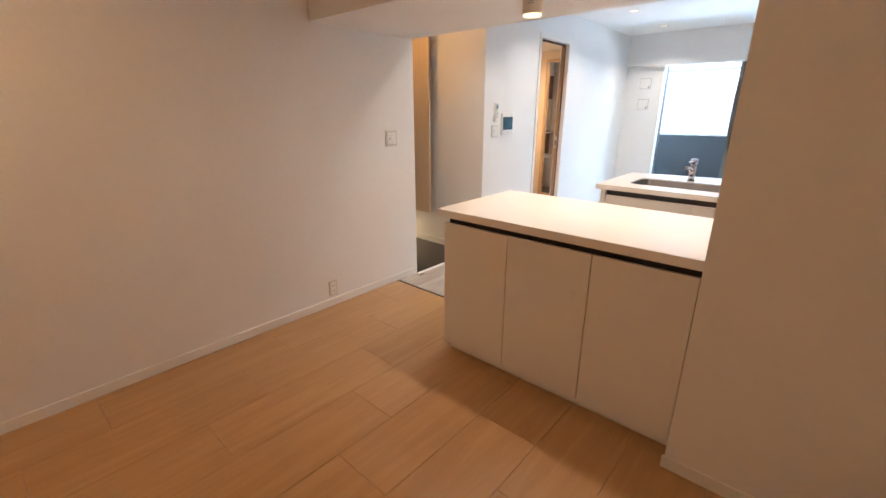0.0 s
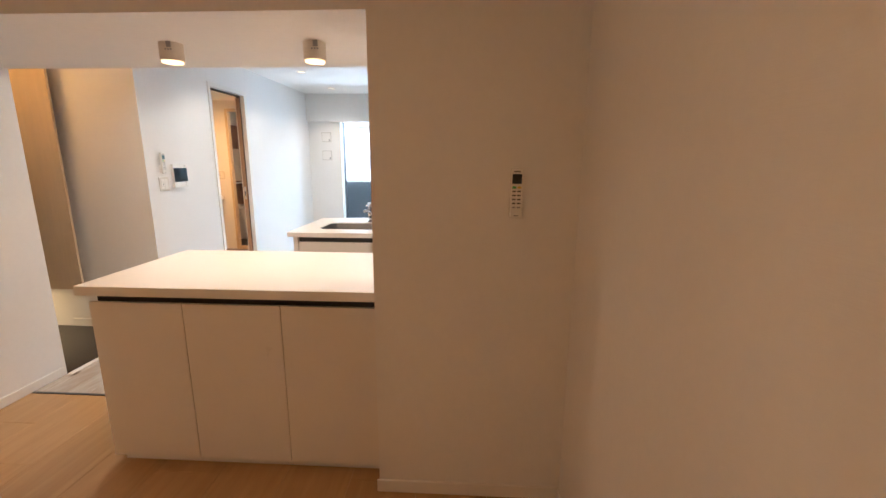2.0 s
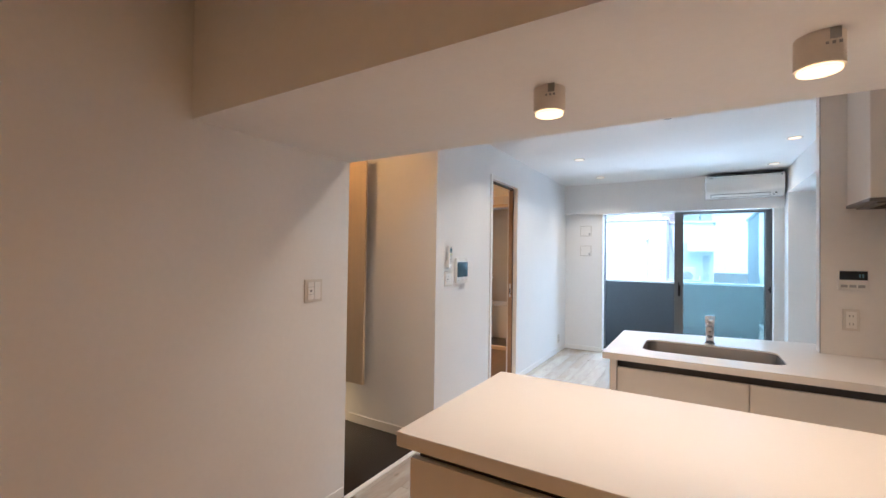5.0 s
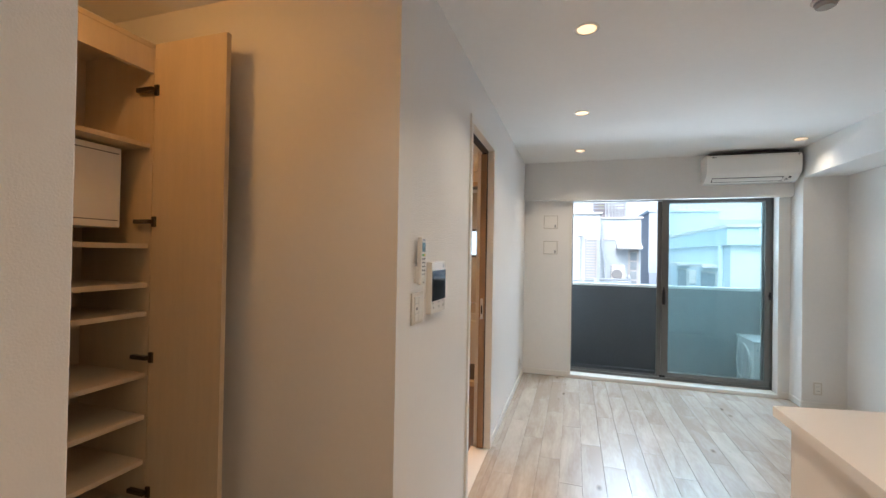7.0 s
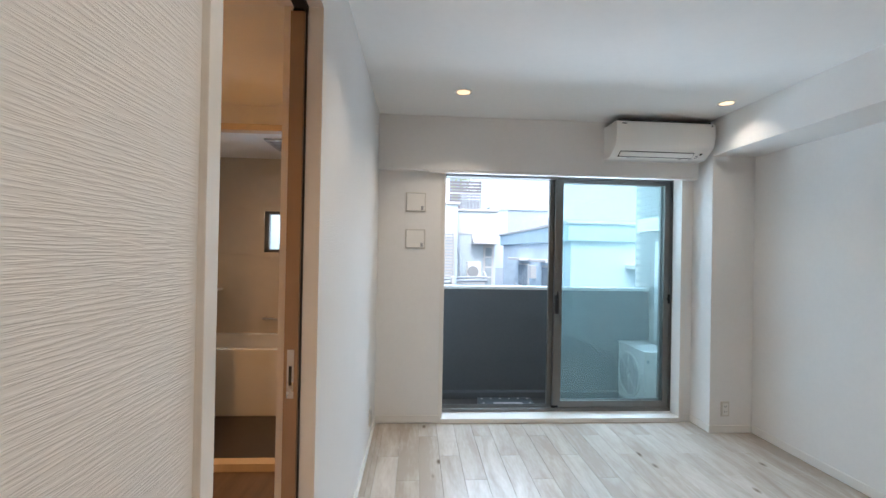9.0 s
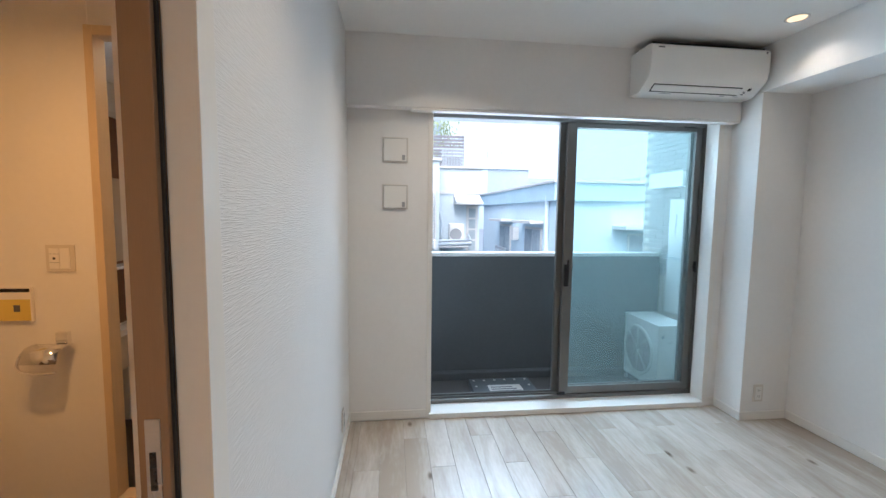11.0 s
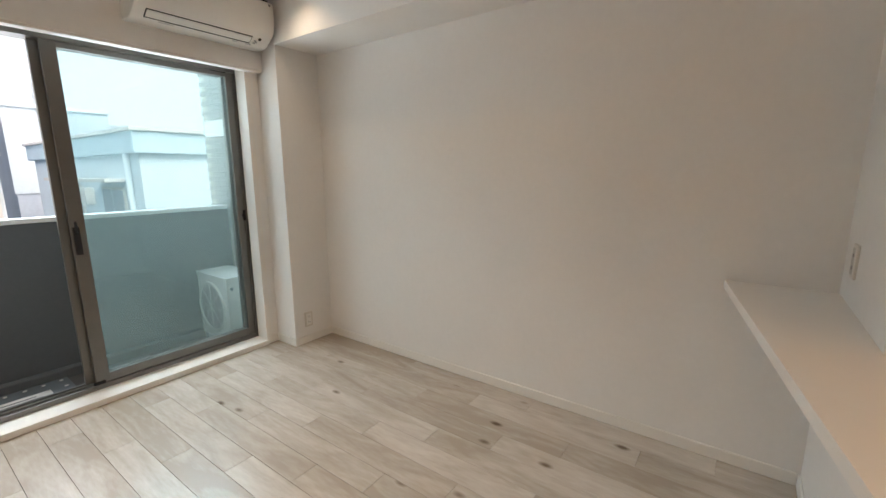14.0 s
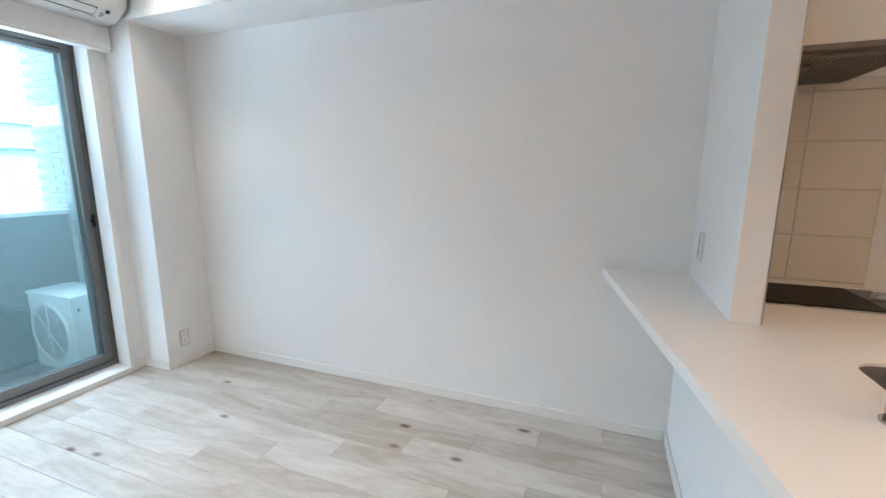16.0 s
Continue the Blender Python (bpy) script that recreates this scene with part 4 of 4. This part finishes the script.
# ---- washroom and bathroom things ----
def paper_holder():
    e = hub("toilet_paper_holder", (-1.2, 6.40, 0.76), "chrome toilet paper holder on the wall", "paper holder")
    box("mount", (-1.20, 6.375, 0.80), (-1.15, 6.40, 0.85), CHROME, 0.004, e)
    pts = [(6.38, 0.80), (6.33, 0.805), (6.29, 0.785), (6.275, 0.74), (6.279, 0.739), (6.294, 0.781), (6.33, 0.80), (6.38, 0.795)]
    profile("cover", pts, 'x', -1.27, -1.13, CHROME, e, True)
    tube("arm", [(-1.28, 6.38, 0.80), (-1.29, 6.32, 0.78), (-1.29, 6.29, 0.72), (-1.25, 6.285, 0.70), (-1.14, 6.285, 0.70)], 0.006, CHROME, e)


paper_holder()
e = hub("toilet_remote", (-1.36, 6.40, 0.965), "white toilet control panel with a yellow protective film", "control panel")
box("body", (-1.47, 6.383, 0.90), (-1.29, 6.40, 1.05), PLASTIC, 0.003, e)
box("film", (-1.465, 6.381, 0.905), (-1.295, 6.3835, 1.0), YELLOW, 0, e)
box("display", (-1.465, 6.381, 1.032), (-1.295, 6.3835, 1.048), BLACK, 0, e)
box("mark", (-1.36, 6.3795, 0.945), (-1.335, 6.3815, 0.975), INK, 0, e)
tl = hub("toilet", (-1.25, 5.75, 0), "white ceramic toilet with a closed lid", "toilet")
bm = bmesh.new()
add_cyl(bm, (-1.25, 5.72, 0), (-1.25, 5.72, 0.38), 0.12, 0.19, 32)
bmesh.ops.scale(bm, vec=(1.0, 1.3, 1.0), space=Matrix.Translation((1.25, -5.72, 0)), verts=bm.verts[:])
mesh_from(bm, "bowl", CERAMIC, tl)
bm = bmesh.new()
add_cyl(bm, (-1.25, 5.72, 0.38), (-1.25, 5.72, 0.425), 0.195, 0.18, 36)
bmesh.ops.scale(bm, vec=(1.0, 1.3, 1.0), space=Matrix.Translation((1.25, -5.72, 0)), verts=bm.verts[:])
mesh_from(bm, "lid", PLASTIC, tl)
box("tank", (-1.45, 5.30, 0.0), (-1.05, 5.5, 0.75), CERAMIC, 0.03, tl, 3)
tub = hub("bathtub", (-0.9, 7.6, 0), "white bathtub with a plain panel below a wall ledge", "bathtub")
bm = bmesh.new()
add_box(bm, (-1.71, 7.30, -0.01), (-0.13, 7.36, 0.55), 0.01)
add_box(bm, (-1.71, 7.94, 0.0), (-0.13, 7.998, 0.55), 0.01)
add_box(bm, (-1.71, 7.36, 0.0), (-1.64, 7.94, 0.55), 0.01)
add_box(bm, (-0.20, 7.36, 0.0), (-0.13, 7.94, 0.55), 0.01)
add_box(bm, (-1.64, 7.36, 0.02), (-0.20, 7.94, 0.12))
mesh_from(bm, "shell", CERAMIC, tub)
e = hub("bath_accent_panel", (-1.715, 7.64, 0.56), "dark brown wood-look bath wall panel", "wall panel")
box("panel", (-1.72, 7.30, 0.56), (-1.712, 7.995, 2.05), ACCENT, 0.001, e)
box("trim", (-1.72, 7.30, 2.05), (-1.70, 7.995, 2.09), CERAMIC, 0.002, e)
e = hub("bath_side_mirror", (-1.71, 7.7, 1.0), "tall bathroom mirror on a dark panel", "mirror")
box("glass", (-1.711, 7.45, 1.02), (-1.704, 7.97, 1.62), MIRROR, 0.001, e)
box("shelf", (-1.712, 7.42, 0.98), (-1.60, 7.99, 1.0), CERAMIC, 0.003, e)
e = hub("bath_ceiling_vent", (-0.75, 7.4, 2.3), "grey square bathroom ceiling vent", "vent")
box("cover", (-0.95, 7.2, 2.285), (-0.55, 7.6, 2.3), GREYPLASTIC, 0.004, e)
for k in range(6):
    box("slot", (-0.92, 7.25 + 0.055 * k, 2.283), (-0.58, 7.265 + 0.055 * k, 2.2855), GAP, 0, e)
e = hub("grab_bar", (-0.8, 7.97, 0.72), "chrome bathroom grab bar", "grab bar")
tube("bar", [(-1.2, 7.96, 0.70), (-0.45, 7.96, 0.70)], 0.011, CHROME, e, False)
for x in (-1.18, -0.47):
    cyl("mount", (x, 7.96, 0.70), (x, 8.0, 0.70), 0.016, CHROME, e)
e = hub("bath_counter", (-1.4, 6.95, 0.6), "beige bath counter ledge with a chrome tap", "counter")
box("ledge", (-1.718, 6.55, 0.60), (-1.40, 7.28, 0.64), CERAMIC, 0.005, e)
box("apron", (-1.718, 6.56, 0.38), (-1.42, 7.27, 0.60), BATHWALL, 0.003, e)
tube("tap", [(-1.42, 6.9, 0.5), (-1.33, 6.9, 0.49), (-1.27, 6.9, 0.45)], 0.012, CHROME, e)
e = hub("bath_mirror", (-1.715, 6.95, 1.4), "tall bathroom mirror above a shelf", "mirror")
box("glass", (-1.719, 6.62, 0.98), (-1.709, 7.15, 1.75), MIRROR, 0.001, e)
box("shelf", (-1.719, 6.60, 0.955), (-1.64, 7.18, 0.975), CERAMIC, 0.003, e)


# ---- balcony ----
BF = -0.16
structure(box("balcony_floor", (-0.3, 7.36, BF - 0.15), (3.0, 8.2, BF), BALCONY), "dark grey balcony floor", "floor")
structure(box("balcony_parapet", (-0.3, 8.2, BF - 0.4), (3.0, 8.34, 1.0), CONCRETE, 0.004), "grey painted balcony parapet", "parapet")
structure(box("parapet_coping", (-0.3, 8.19, 1.0), (3.0, 8.36, 1.032), COPING, 0.006), "pale coping on the parapet", "coping")
structure(box("balcony_gutter", (-0.3, 8.12, BF), (3.0, 8.2, BF + 0.07), CONCRETE, 0.01), "low kerb along the parapet", "kerb")
wall("wall_balcony_east", (2.905, 7.36, BF - 0.4), (3.10, 8.50, 2.9), GROUT, "balcony side wall clad in grey brick tiles")
wall("wall_balcony_west", (-0.42, 7.36, BF - 0.4), (-0.3, 8.34, 2.9), WHITEWALL)
# unseen slab overhead, there to keep the parapet's inner face dark
structure(box("balcony_canopy", (-0.42, 7.36, 2.72), (3.1, 8.36, 2.9), CONCRETE), "concrete slab over the balcony", "slab")
bk = structure(hub("brick_cladding", (2.9, 7.9, BF), "grey brick tile cladding of the balcony side wall", "cladding"))
bm = bmesh.new()
add_box(bm, (0, 0, 0), (0.010, 0.220, 0.038), 0.002, 1)
brick_me = bpy.data.meshes.new("brick")
bm.to_mesh(brick_me)
bm.free()
brick_me.materials.append(BRICKM)


def cladding():
    for r in range(48):
        z = 0.82 + 0.044 * r
        y = 7.38 - (0.113 if r % 2 else 0.0)
        while y < 8.29:
            if y >= 7.36:
                ob = new("brick", brick_me)
                ob.parent = bk
                ob.location = (2.895 - bk.location.x, y - bk.location.y, z - bk.location.z)
            y += 0.226


e = hub("partition_board", (2.88, 7.75, 0.2), "white balcony partition board with a bracket", "partition")
box("board", (2.872, 7.45, 0.50), (2.894, 8.05, 1.55), PLASTIC, 0.003, e)
box("bracket", (2.862, 7.45, 1.00), (2.873, 8.05, 1.02), GREYSTEEL, 0.001, e)
box("sign", (2.866, 7.95, 1.22), (2.872, 8.03, 1.42), TRIM, 0.001, e)
e = hub("laundry_pole_bracket", (2.86, 8.0, 1.7), "white box-shaped bracket on the balcony wall", "bracket")
box("body", (2.80, 7.80, 1.66), (2.894, 8.28, 1.80), PLASTIC, 0.005, e)


def outdoor_unit():
    e = hub("outdoor_unit", (2.70, 7.86, BF), "white air conditioner outdoor unit on the balcony", "outdoor unit")
    x0, x1, y0, y1, z0, z1 = 2.52, 2.80, 7.60, 8.11, BF + 0.06, 0.46
    box("casing", (x0, y0, z0), (x1, y1, z1), PLASTIC, 0.012, e, 3)
    box("lid", (x0 - 0.008, y0 - 0.008, z1 - 0.012), (x1 + 0.008, y1 + 0.008, z1 + 0.012), PLASTIC, 0.006, e)
    cy, cz, r = 7.88, (z0 + z1) / 2, 0.20
    cyl("fan_opening", (x0 + 0.004, cy, cz), (x0 - 0.002, cy, cz), r, GREYPLASTIC, e, segs=40)
    bm = bmesh.new()
    for k in range(9):
        rr = 0.03 + 0.021 * k
        pts = 32
        for i in range(pts):
            a0, a1 = 2 * math.pi * i / pts, 2 * math.pi * (i + 1) / pts
            q = [(rr, a0), (rr, a1), (rr + 0.006, a1), (rr + 0.006, a0)]
            bm.faces.new([bm.verts.new((x0 - 0.012, cy + p * math.cos(t), cz + p * math.sin(t))) for p, t in q])
    for i in range(8):
        a = 2 * math.pi * i / 8
        add_cyl(bm, (x0 - 0.010, cy, cz), (x0 - 0.010, cy + r * math.cos(a), cz + r * math.sin(a)), 0.004, segs=6)
    mesh_from(bm, "fan_guard", PLASTIC, e)
    bm = bmesh.new()
    seg = 40
    for (ra, xa), (rb, xb) in (((r, x0), (r + 0.004, x0 - 0.014)), ((r + 0.004, x0 - 0.014), (r + 0.018, x0 - 0.014)), ((r + 0.018, x0 - 0.014), (r + 0.026, x0))):
        for i in range(seg):
            a0, a1 = 2 * math.pi * i / seg, 2 * math.pi * (i + 1) / seg
            bm.faces.new([bm.verts.new(q) for q in ((xa, cy + ra * math.cos(a0), cz + ra * math.sin(a0)), (xa, cy + ra * math.cos(a1), cz + ra * math.sin(a1)), (xb, cy + rb * math.cos(a1), cz + rb * math.sin(a1)), (xb, cy + rb * math.cos(a0), cz + rb * math.sin(a0)))])
    mesh_from(bm, "fan_ring", PLASTIC, e)
    for y in (7.66, 8.05):
        box("foot", (x0, y - 0.03, BF), (x1, y + 0.03, z0), GREYPLASTIC, 0.003, e)
    box("label", (x0 + 0.03, y0 - 0.0015, 0.36), (x0 + 0.05, y0, 0.385), LCD, 0, e)
    box("label", (x0 + 0.10, y0 - 0.0015, 0.31), (x0 + 0.115, y0, 0.325), LCD, 0, e)


outdoor_unit()


def hatch():
    e = hub("escape_hatch", (1.2, 7.65, BF), "dark steel balcony escape hatch with a printed notice", "hatch")
    box("lid", (0.97, 7.54, BF), (1.52, 8.0, BF + 0.06), HATCHM, 0.006, e)
    box("notice", (1.11, 7.69, BF + 0.06), (1.40, 7.85, BF + 0.0615), PLASTIC, 0, e)
    for k in range(3):
        box("notice_line", (1.13, 7.715 + 0.04 * k, BF + 0.0615), (1.38 - 0.03 * k, 7.73 + 0.04 * k, BF + 0.0622), INK, 0, e)
    for i in range(6):
        for j in range(4):
            if i in (0, 5) or j in (0, 3):
                cyl("rivet", (1.01 + 0.094 * i, 7.58 + 0.125 * j, BF + 0.06), (1.01 + 0.094 * i, 7.58 + 0.125 * j, BF + 0.064), 0.011, PLASTIC, e, segs=12)


HATCHM = material("grey_steel_plate", (0.15, 0.165, 0.18), 0.5, 0.3, var=0.12, scale=12)
hatch()

# ---- the town beyond ----
SKYGLOW = bpy.data.materials.new("overcast_sky")
SKYGLOW.use_nodes = True
sk_p = SKYGLOW.node_tree.nodes["Principled BSDF"]
sk_p.inputs["Base Color"].default_value = (0.0, 0.0, 0.0, 1)
sk_p.inputs["Emission Color"].default_value = (0.84, 0.93, 1.0, 1)
sk_p.inputs["Emission Strength"].default_value = SKY_GLOW
bm = bmesh.new()
rows = []
for k in range(9):
    a = radians(-4 + 8 * k)
    rows.append([bm.verts.new((400 * math.sin(radians(b)), 20 + 400 * math.cos(radians(b)) * math.cos(a * 0.9), -12 + 400 * math.sin(a) + 12)) for b in range(-60, 61, 10)])
for ra, rb in zip(rows, rows[1:]):
    for i in range(len(ra) - 1):
        bm.faces.new((ra[i], ra[i + 1], rb[i + 1], rb[i])).smooth = True
structure(mesh_from(bm, "backdrop", SKYGLOW), "bright overcast sky", "sky")
structure(box("ground", (-1500, 8.4, -9.6), (1500, 2500, -9.5), ASPHALT), "far street level", "ground")


def window_unit(parent, x0, x1, z0, z1, y):
    box("window_frame", (x0 - 0.05, y - 0.05, z0 - 0.05), (x1 + 0.05, y - 0.005, z1 + 0.05), COPING, 0, parent)
    box("window_pane", (x0, y - 0.06, z0), ((x0 + x1) / 2 - 0.02, y - 0.045, z1), DARKGLASS, 0, parent)
    box("window_pane", ((x0 + x1) / 2 + 0.02, y - 0.06, z0), (x1, y - 0.045, z1), DARKGLASS, 0, parent)


def slats(parent, x0, x1, z0, z1, y, n, mat):
    for k in range(n):
        z = z0 + (z1 - z0) * k / (n - 1)
        box("slat", (x0, y - 0.10, z - 0.012), (x1, y - 0.02, z + 0.022), mat, 0, parent)


wh = hub("white_house", (0.0, 12.0, -9.5), "white rendered neighbouring house with a flat stepped roof", "house")
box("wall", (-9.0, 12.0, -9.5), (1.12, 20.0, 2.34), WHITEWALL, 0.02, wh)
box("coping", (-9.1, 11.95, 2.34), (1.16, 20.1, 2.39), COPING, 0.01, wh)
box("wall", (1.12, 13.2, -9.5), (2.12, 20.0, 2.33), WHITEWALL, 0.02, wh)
box("coping", (1.12, 13.15, 2.33), (2.17, 20.1, 2.38), COPING, 0.01, wh)
profile("awning", [(13.2, 1.80), (12.75, 1.62), (12.75, 1.58), (13.2, 1.58)], 'x', 1.55, 2.10, COPING, wh)
box("wall_band", (1.12, 13.17, 1.80), (2.12, 13.2, 1.86), COPING, 0.004, wh)
slats(wh, 0.82, 1.02, 0.92, 1.76, 12.0, 15, COPING)
box("louvre_back", (0.80, 11.98, 0.88), (1.04, 11.998, 1.80), GREYSTEEL, 0, wh)
for xa in (0.785, 1.035):
    box("louvre_frame", (xa, 11.93, 0.86), (xa + 0.02, 12.0, 1.82), COPING, 0.003, wh)
window_unit(wh, -0.25, 0.36, 0.45, 1.56, 12.0)
window_unit(wh, -3.2, -1.9, 0.3, 1.7, 12.0)
for k in range(4):
    box("window_pane", (1.88, 13.15, 0.62 + 0.23 * k), (2.02, 13.17, 0.81 + 0.23 * k), DARKGLASS, 0, wh)
box("window_frame", (1.83, 13.165, 0.40), (2.07, 13.198, 1.56), COPING, 0.004, wh)
box("hopper", (0.62, 11.86, 1.84), (0.74, 11.98, 1.96), COPING, 0.01, wh)
tube("drain_pipe", [(0.68, 11.93, 1.86), (0.68, 11.93, -3.0)], 0.035, WHITEWALL, wh, False)
tube("drain_pipe", [(1.19, 13.12, 2.2), (1.22, 13.12, 1.6), (1.30, 13.12, 1.2), (1.30, 13.12, -3.0)], 0.03, WHITEWALL, wh, False)
for z, r in ((0.80, 0.035), (0.87, 0.025)):
    tube("roof_pipe", [(-3.0, 11.8, z), (0.9, 11.8, z), (1.2, 12.3, z), (1.8, 12.5, z), (1.82, 12.9, z + 0.08)], r, GREYSTEEL, wh, False)
for x in (0.45, 0.75, 1.0):
    box("pipe_clip", (x, 11.75, 0.76), (x + 0.05, 11.99, 0.91), COPING, 0.004, wh)
rr = hub("roof_railing", (1.4, 13.3, 2.38), "grey roof railing with a dark slatted screen behind", "railing")
bm = bmesh.new()
for k in range(15):
    add_box(bm, (1.30 + 0.033 * k, 13.25, 2.38), (1.312 + 0.033 * k, 13.262, 2.74))
add_box(bm, (1.0, 13.24, 2.73), (1.79, 13.27, 2.755))
mesh_from(bm, "bars", GREYSTEEL, rr)
for k in range(9):
    box("slat", (0.95, 13.42, 2.42 + 0.072 * k), (1.80, 13.44, 2.472 + 0.072 * k), SLATWOOD, 0.002, rr)
for x in (0.98, 1.38, 1.76):
    box("post", (x, 13.44, 2.38), (x + 0.04, 13.48, 3.07), GREYSTEEL, 0.002, rr)
ru = hub("roof_unit", (0.7, 12.5, 2.39), "white double-fan rooftop outdoor unit", "outdoor unit")
box("casing", (0.47, 12.3, 2.39), (0.97, 12.55, 2.93), PLASTIC, 0.02, ru)
for z in (2.535, 2.79):
    cyl("fan", (0.68, 12.302, z), (0.68, 12.29, z), 0.12, GREYPLASTIC, ru)
    for k in range(5):
        box("fan_guard", (0.56 + 0.048 * k, 12.282, z - 0.11), (0.57 + 0.048 * k, 12.29, z + 0.11), PLASTIC, 0, ru)
sm = hub("wall_unit", (1.55, 13.0, 0.7), "small white outdoor unit on a ledge", "outdoor unit")
box("casing", (1.42, 12.78, 0.76), (1.72, 12.98, 1.19), PLASTIC, 0.02, sm)
cyl("fan", (1.55, 12.78, 0.97), (1.55, 12.77, 0.97), 0.12, GREYPLASTIC, sm)
box("ledge", (1.14, 12.7, 0.70), (1.80, 13.2, 0.76), COPING, 0.01, sm)

bh = hub("blue_house", (8.0, 15.0, -9.5), "pale blue neighbouring building with a flat blue roof edge", "house")
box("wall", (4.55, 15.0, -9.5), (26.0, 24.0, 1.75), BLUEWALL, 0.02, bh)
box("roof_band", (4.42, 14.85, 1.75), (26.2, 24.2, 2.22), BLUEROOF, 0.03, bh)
box("roof_edge", (4.36, 14.78, 2.22), (26.3, 24.3, 2.30), COPING, 0.01, bh)
box("eave", (6.1, 14.3, 1.02), (12.0, 15.0, 1.12), COPING, 0.02, bh)
window_unit(bh, 6.6, 9.2, -0.5, 0.85, 15.0)
window_unit(bh, 10.0, 12.0, -0.5, 0.85, 15.0)
for y in (16.0, 19.2):
    box("window_frame", (4.50, y, -0.35), (4.548, y + 1.5, 1.0), COPING, 0, bh)
    box("window_pane", (4.485, y + 0.06, -0.28), (4.51, y + 0.72, 0.93), DARKGLASS, 0, bh)
    box("window_pane", (4.485, y + 0.78, -0.28), (4.51, y + 1.44, 0.93), DARKGLASS, 0, bh)
    box("canopy", (4.1, y - 0.2, 1.12), (4.55, y + 1.7, 1.2), COPING, 0.01, bh)
    for k in range(9):
        box("guard_bar", (4.33, y + 0.18 * k, -0.4), (4.36, y + 0.18 * k + 0.03, 0.1), GREYSTEEL, 0, bh)
    box("guard_rail", (4.32, y, 0.1), (4.37, y + 1.5, 0.15), GREYSTEEL, 0, bh)
tube("drain_pipe", [(4.47, 15.5, 1.9), (4.47, 15.5, -4)], 0.07, BLUEWALL, bh, False)
box("meter", (4.35, 18.3, 0.5), (4.55, 18.7, 0.95), COPING, 0.01, bh)
box("roof_hut", (9.0, 18.5, 2.30), (11.0, 20.0, 2.75), SLATE, 0.02, bh)
sh = hub("slate_house", (9.0, 28.0, -9.5), "blue-grey building block further back", "house")
box("wall", (4.6, 28.0, -9.5), (8.0, 34.0, 3.9), SLATE, 0.02, sh)
box("wall", (8.0, 28.6, -9.5), (15.0, 34.0, 3.5), SLATE, 0.02, sh)
box("parapet", (4.5, 27.9, 3.9), (8.05, 34.1, 4.05), BLUEWALL, 0.02, sh)
box("wall_band", (4.55, 27.97, 0.5), (5.6, 28.0, 3.9), BLUEWALL, 0, sh)
for x in (6.0, 6.9):
    tube("antenna", [(x, 30, 4.0), (x, 30, 5.2)], 0.03, GREYSTEEL, sh, False)
th = hub("tall_house", (-2.0, 23.0, -9.5), "tall blue-grey building behind the white house", "house")
box("wall", (-14.0, 23.0, -9.5), (2.35, 32.0, 11.0), TALLWALL, 0.02, th)
for k in range(5):
    for j in range(3):
        window_unit(th, -12.0 + 2.7 * k, -10.6 + 2.7 * k, 2.6 + 2.9 * j, 4.1 + 2.9 * j, 23.0)


def roof_plant():
    """Loose climbing greenery: bent stems with many small leaves."""
    e = hub("roof_plant", (1.45, 14.3, 2.38), "loose green climbing plant on the roof", "plant")
    box("planter", (1.1, 14.1, 2.38), (1.85, 14.5, 2.66), CONCRETE, 0.01, e)
    rng = random.Random(4)
    bm = bmesh.new()
    for s in range(6):
        x, y = rng.uniform(1.25, 1.6), rng.uniform(14.2, 14.4)
        px, pz = x, 2.64
        for k in range(12):
            nx, nz = px + rng.uniform(-0.09, 0.07), pz + rng.uniform(0.08, 0.2)
            add_cyl(bm, (px, y, pz), (nx, y, nz), 0.008, segs=4)
            for q in range(7):
                m = Matrix.Translation((nx + rng.gauss(0, 0.11), y + rng.gauss(0, 0.1), nz + rng.gauss(0, 0.09))) @ Euler((rng.uniform(0, 6), rng.uniform(0, 6), rng.uniform(0, 6))).to_matrix().to_4x4()
                vs = [bm.verts.new(m @ Vector(v)) for v in ((-0.05, 0, 0), (0, -0.022, 0.008), (0.06, 0, 0), (0, 0.022, 0.008))]
                bm.faces.new(vs)
            px, pz = nx, nz
    tagged(mesh_from(bm, "foliage", LEAFM, e), kind="stuff")


roof_plant()
cladding()
floors()
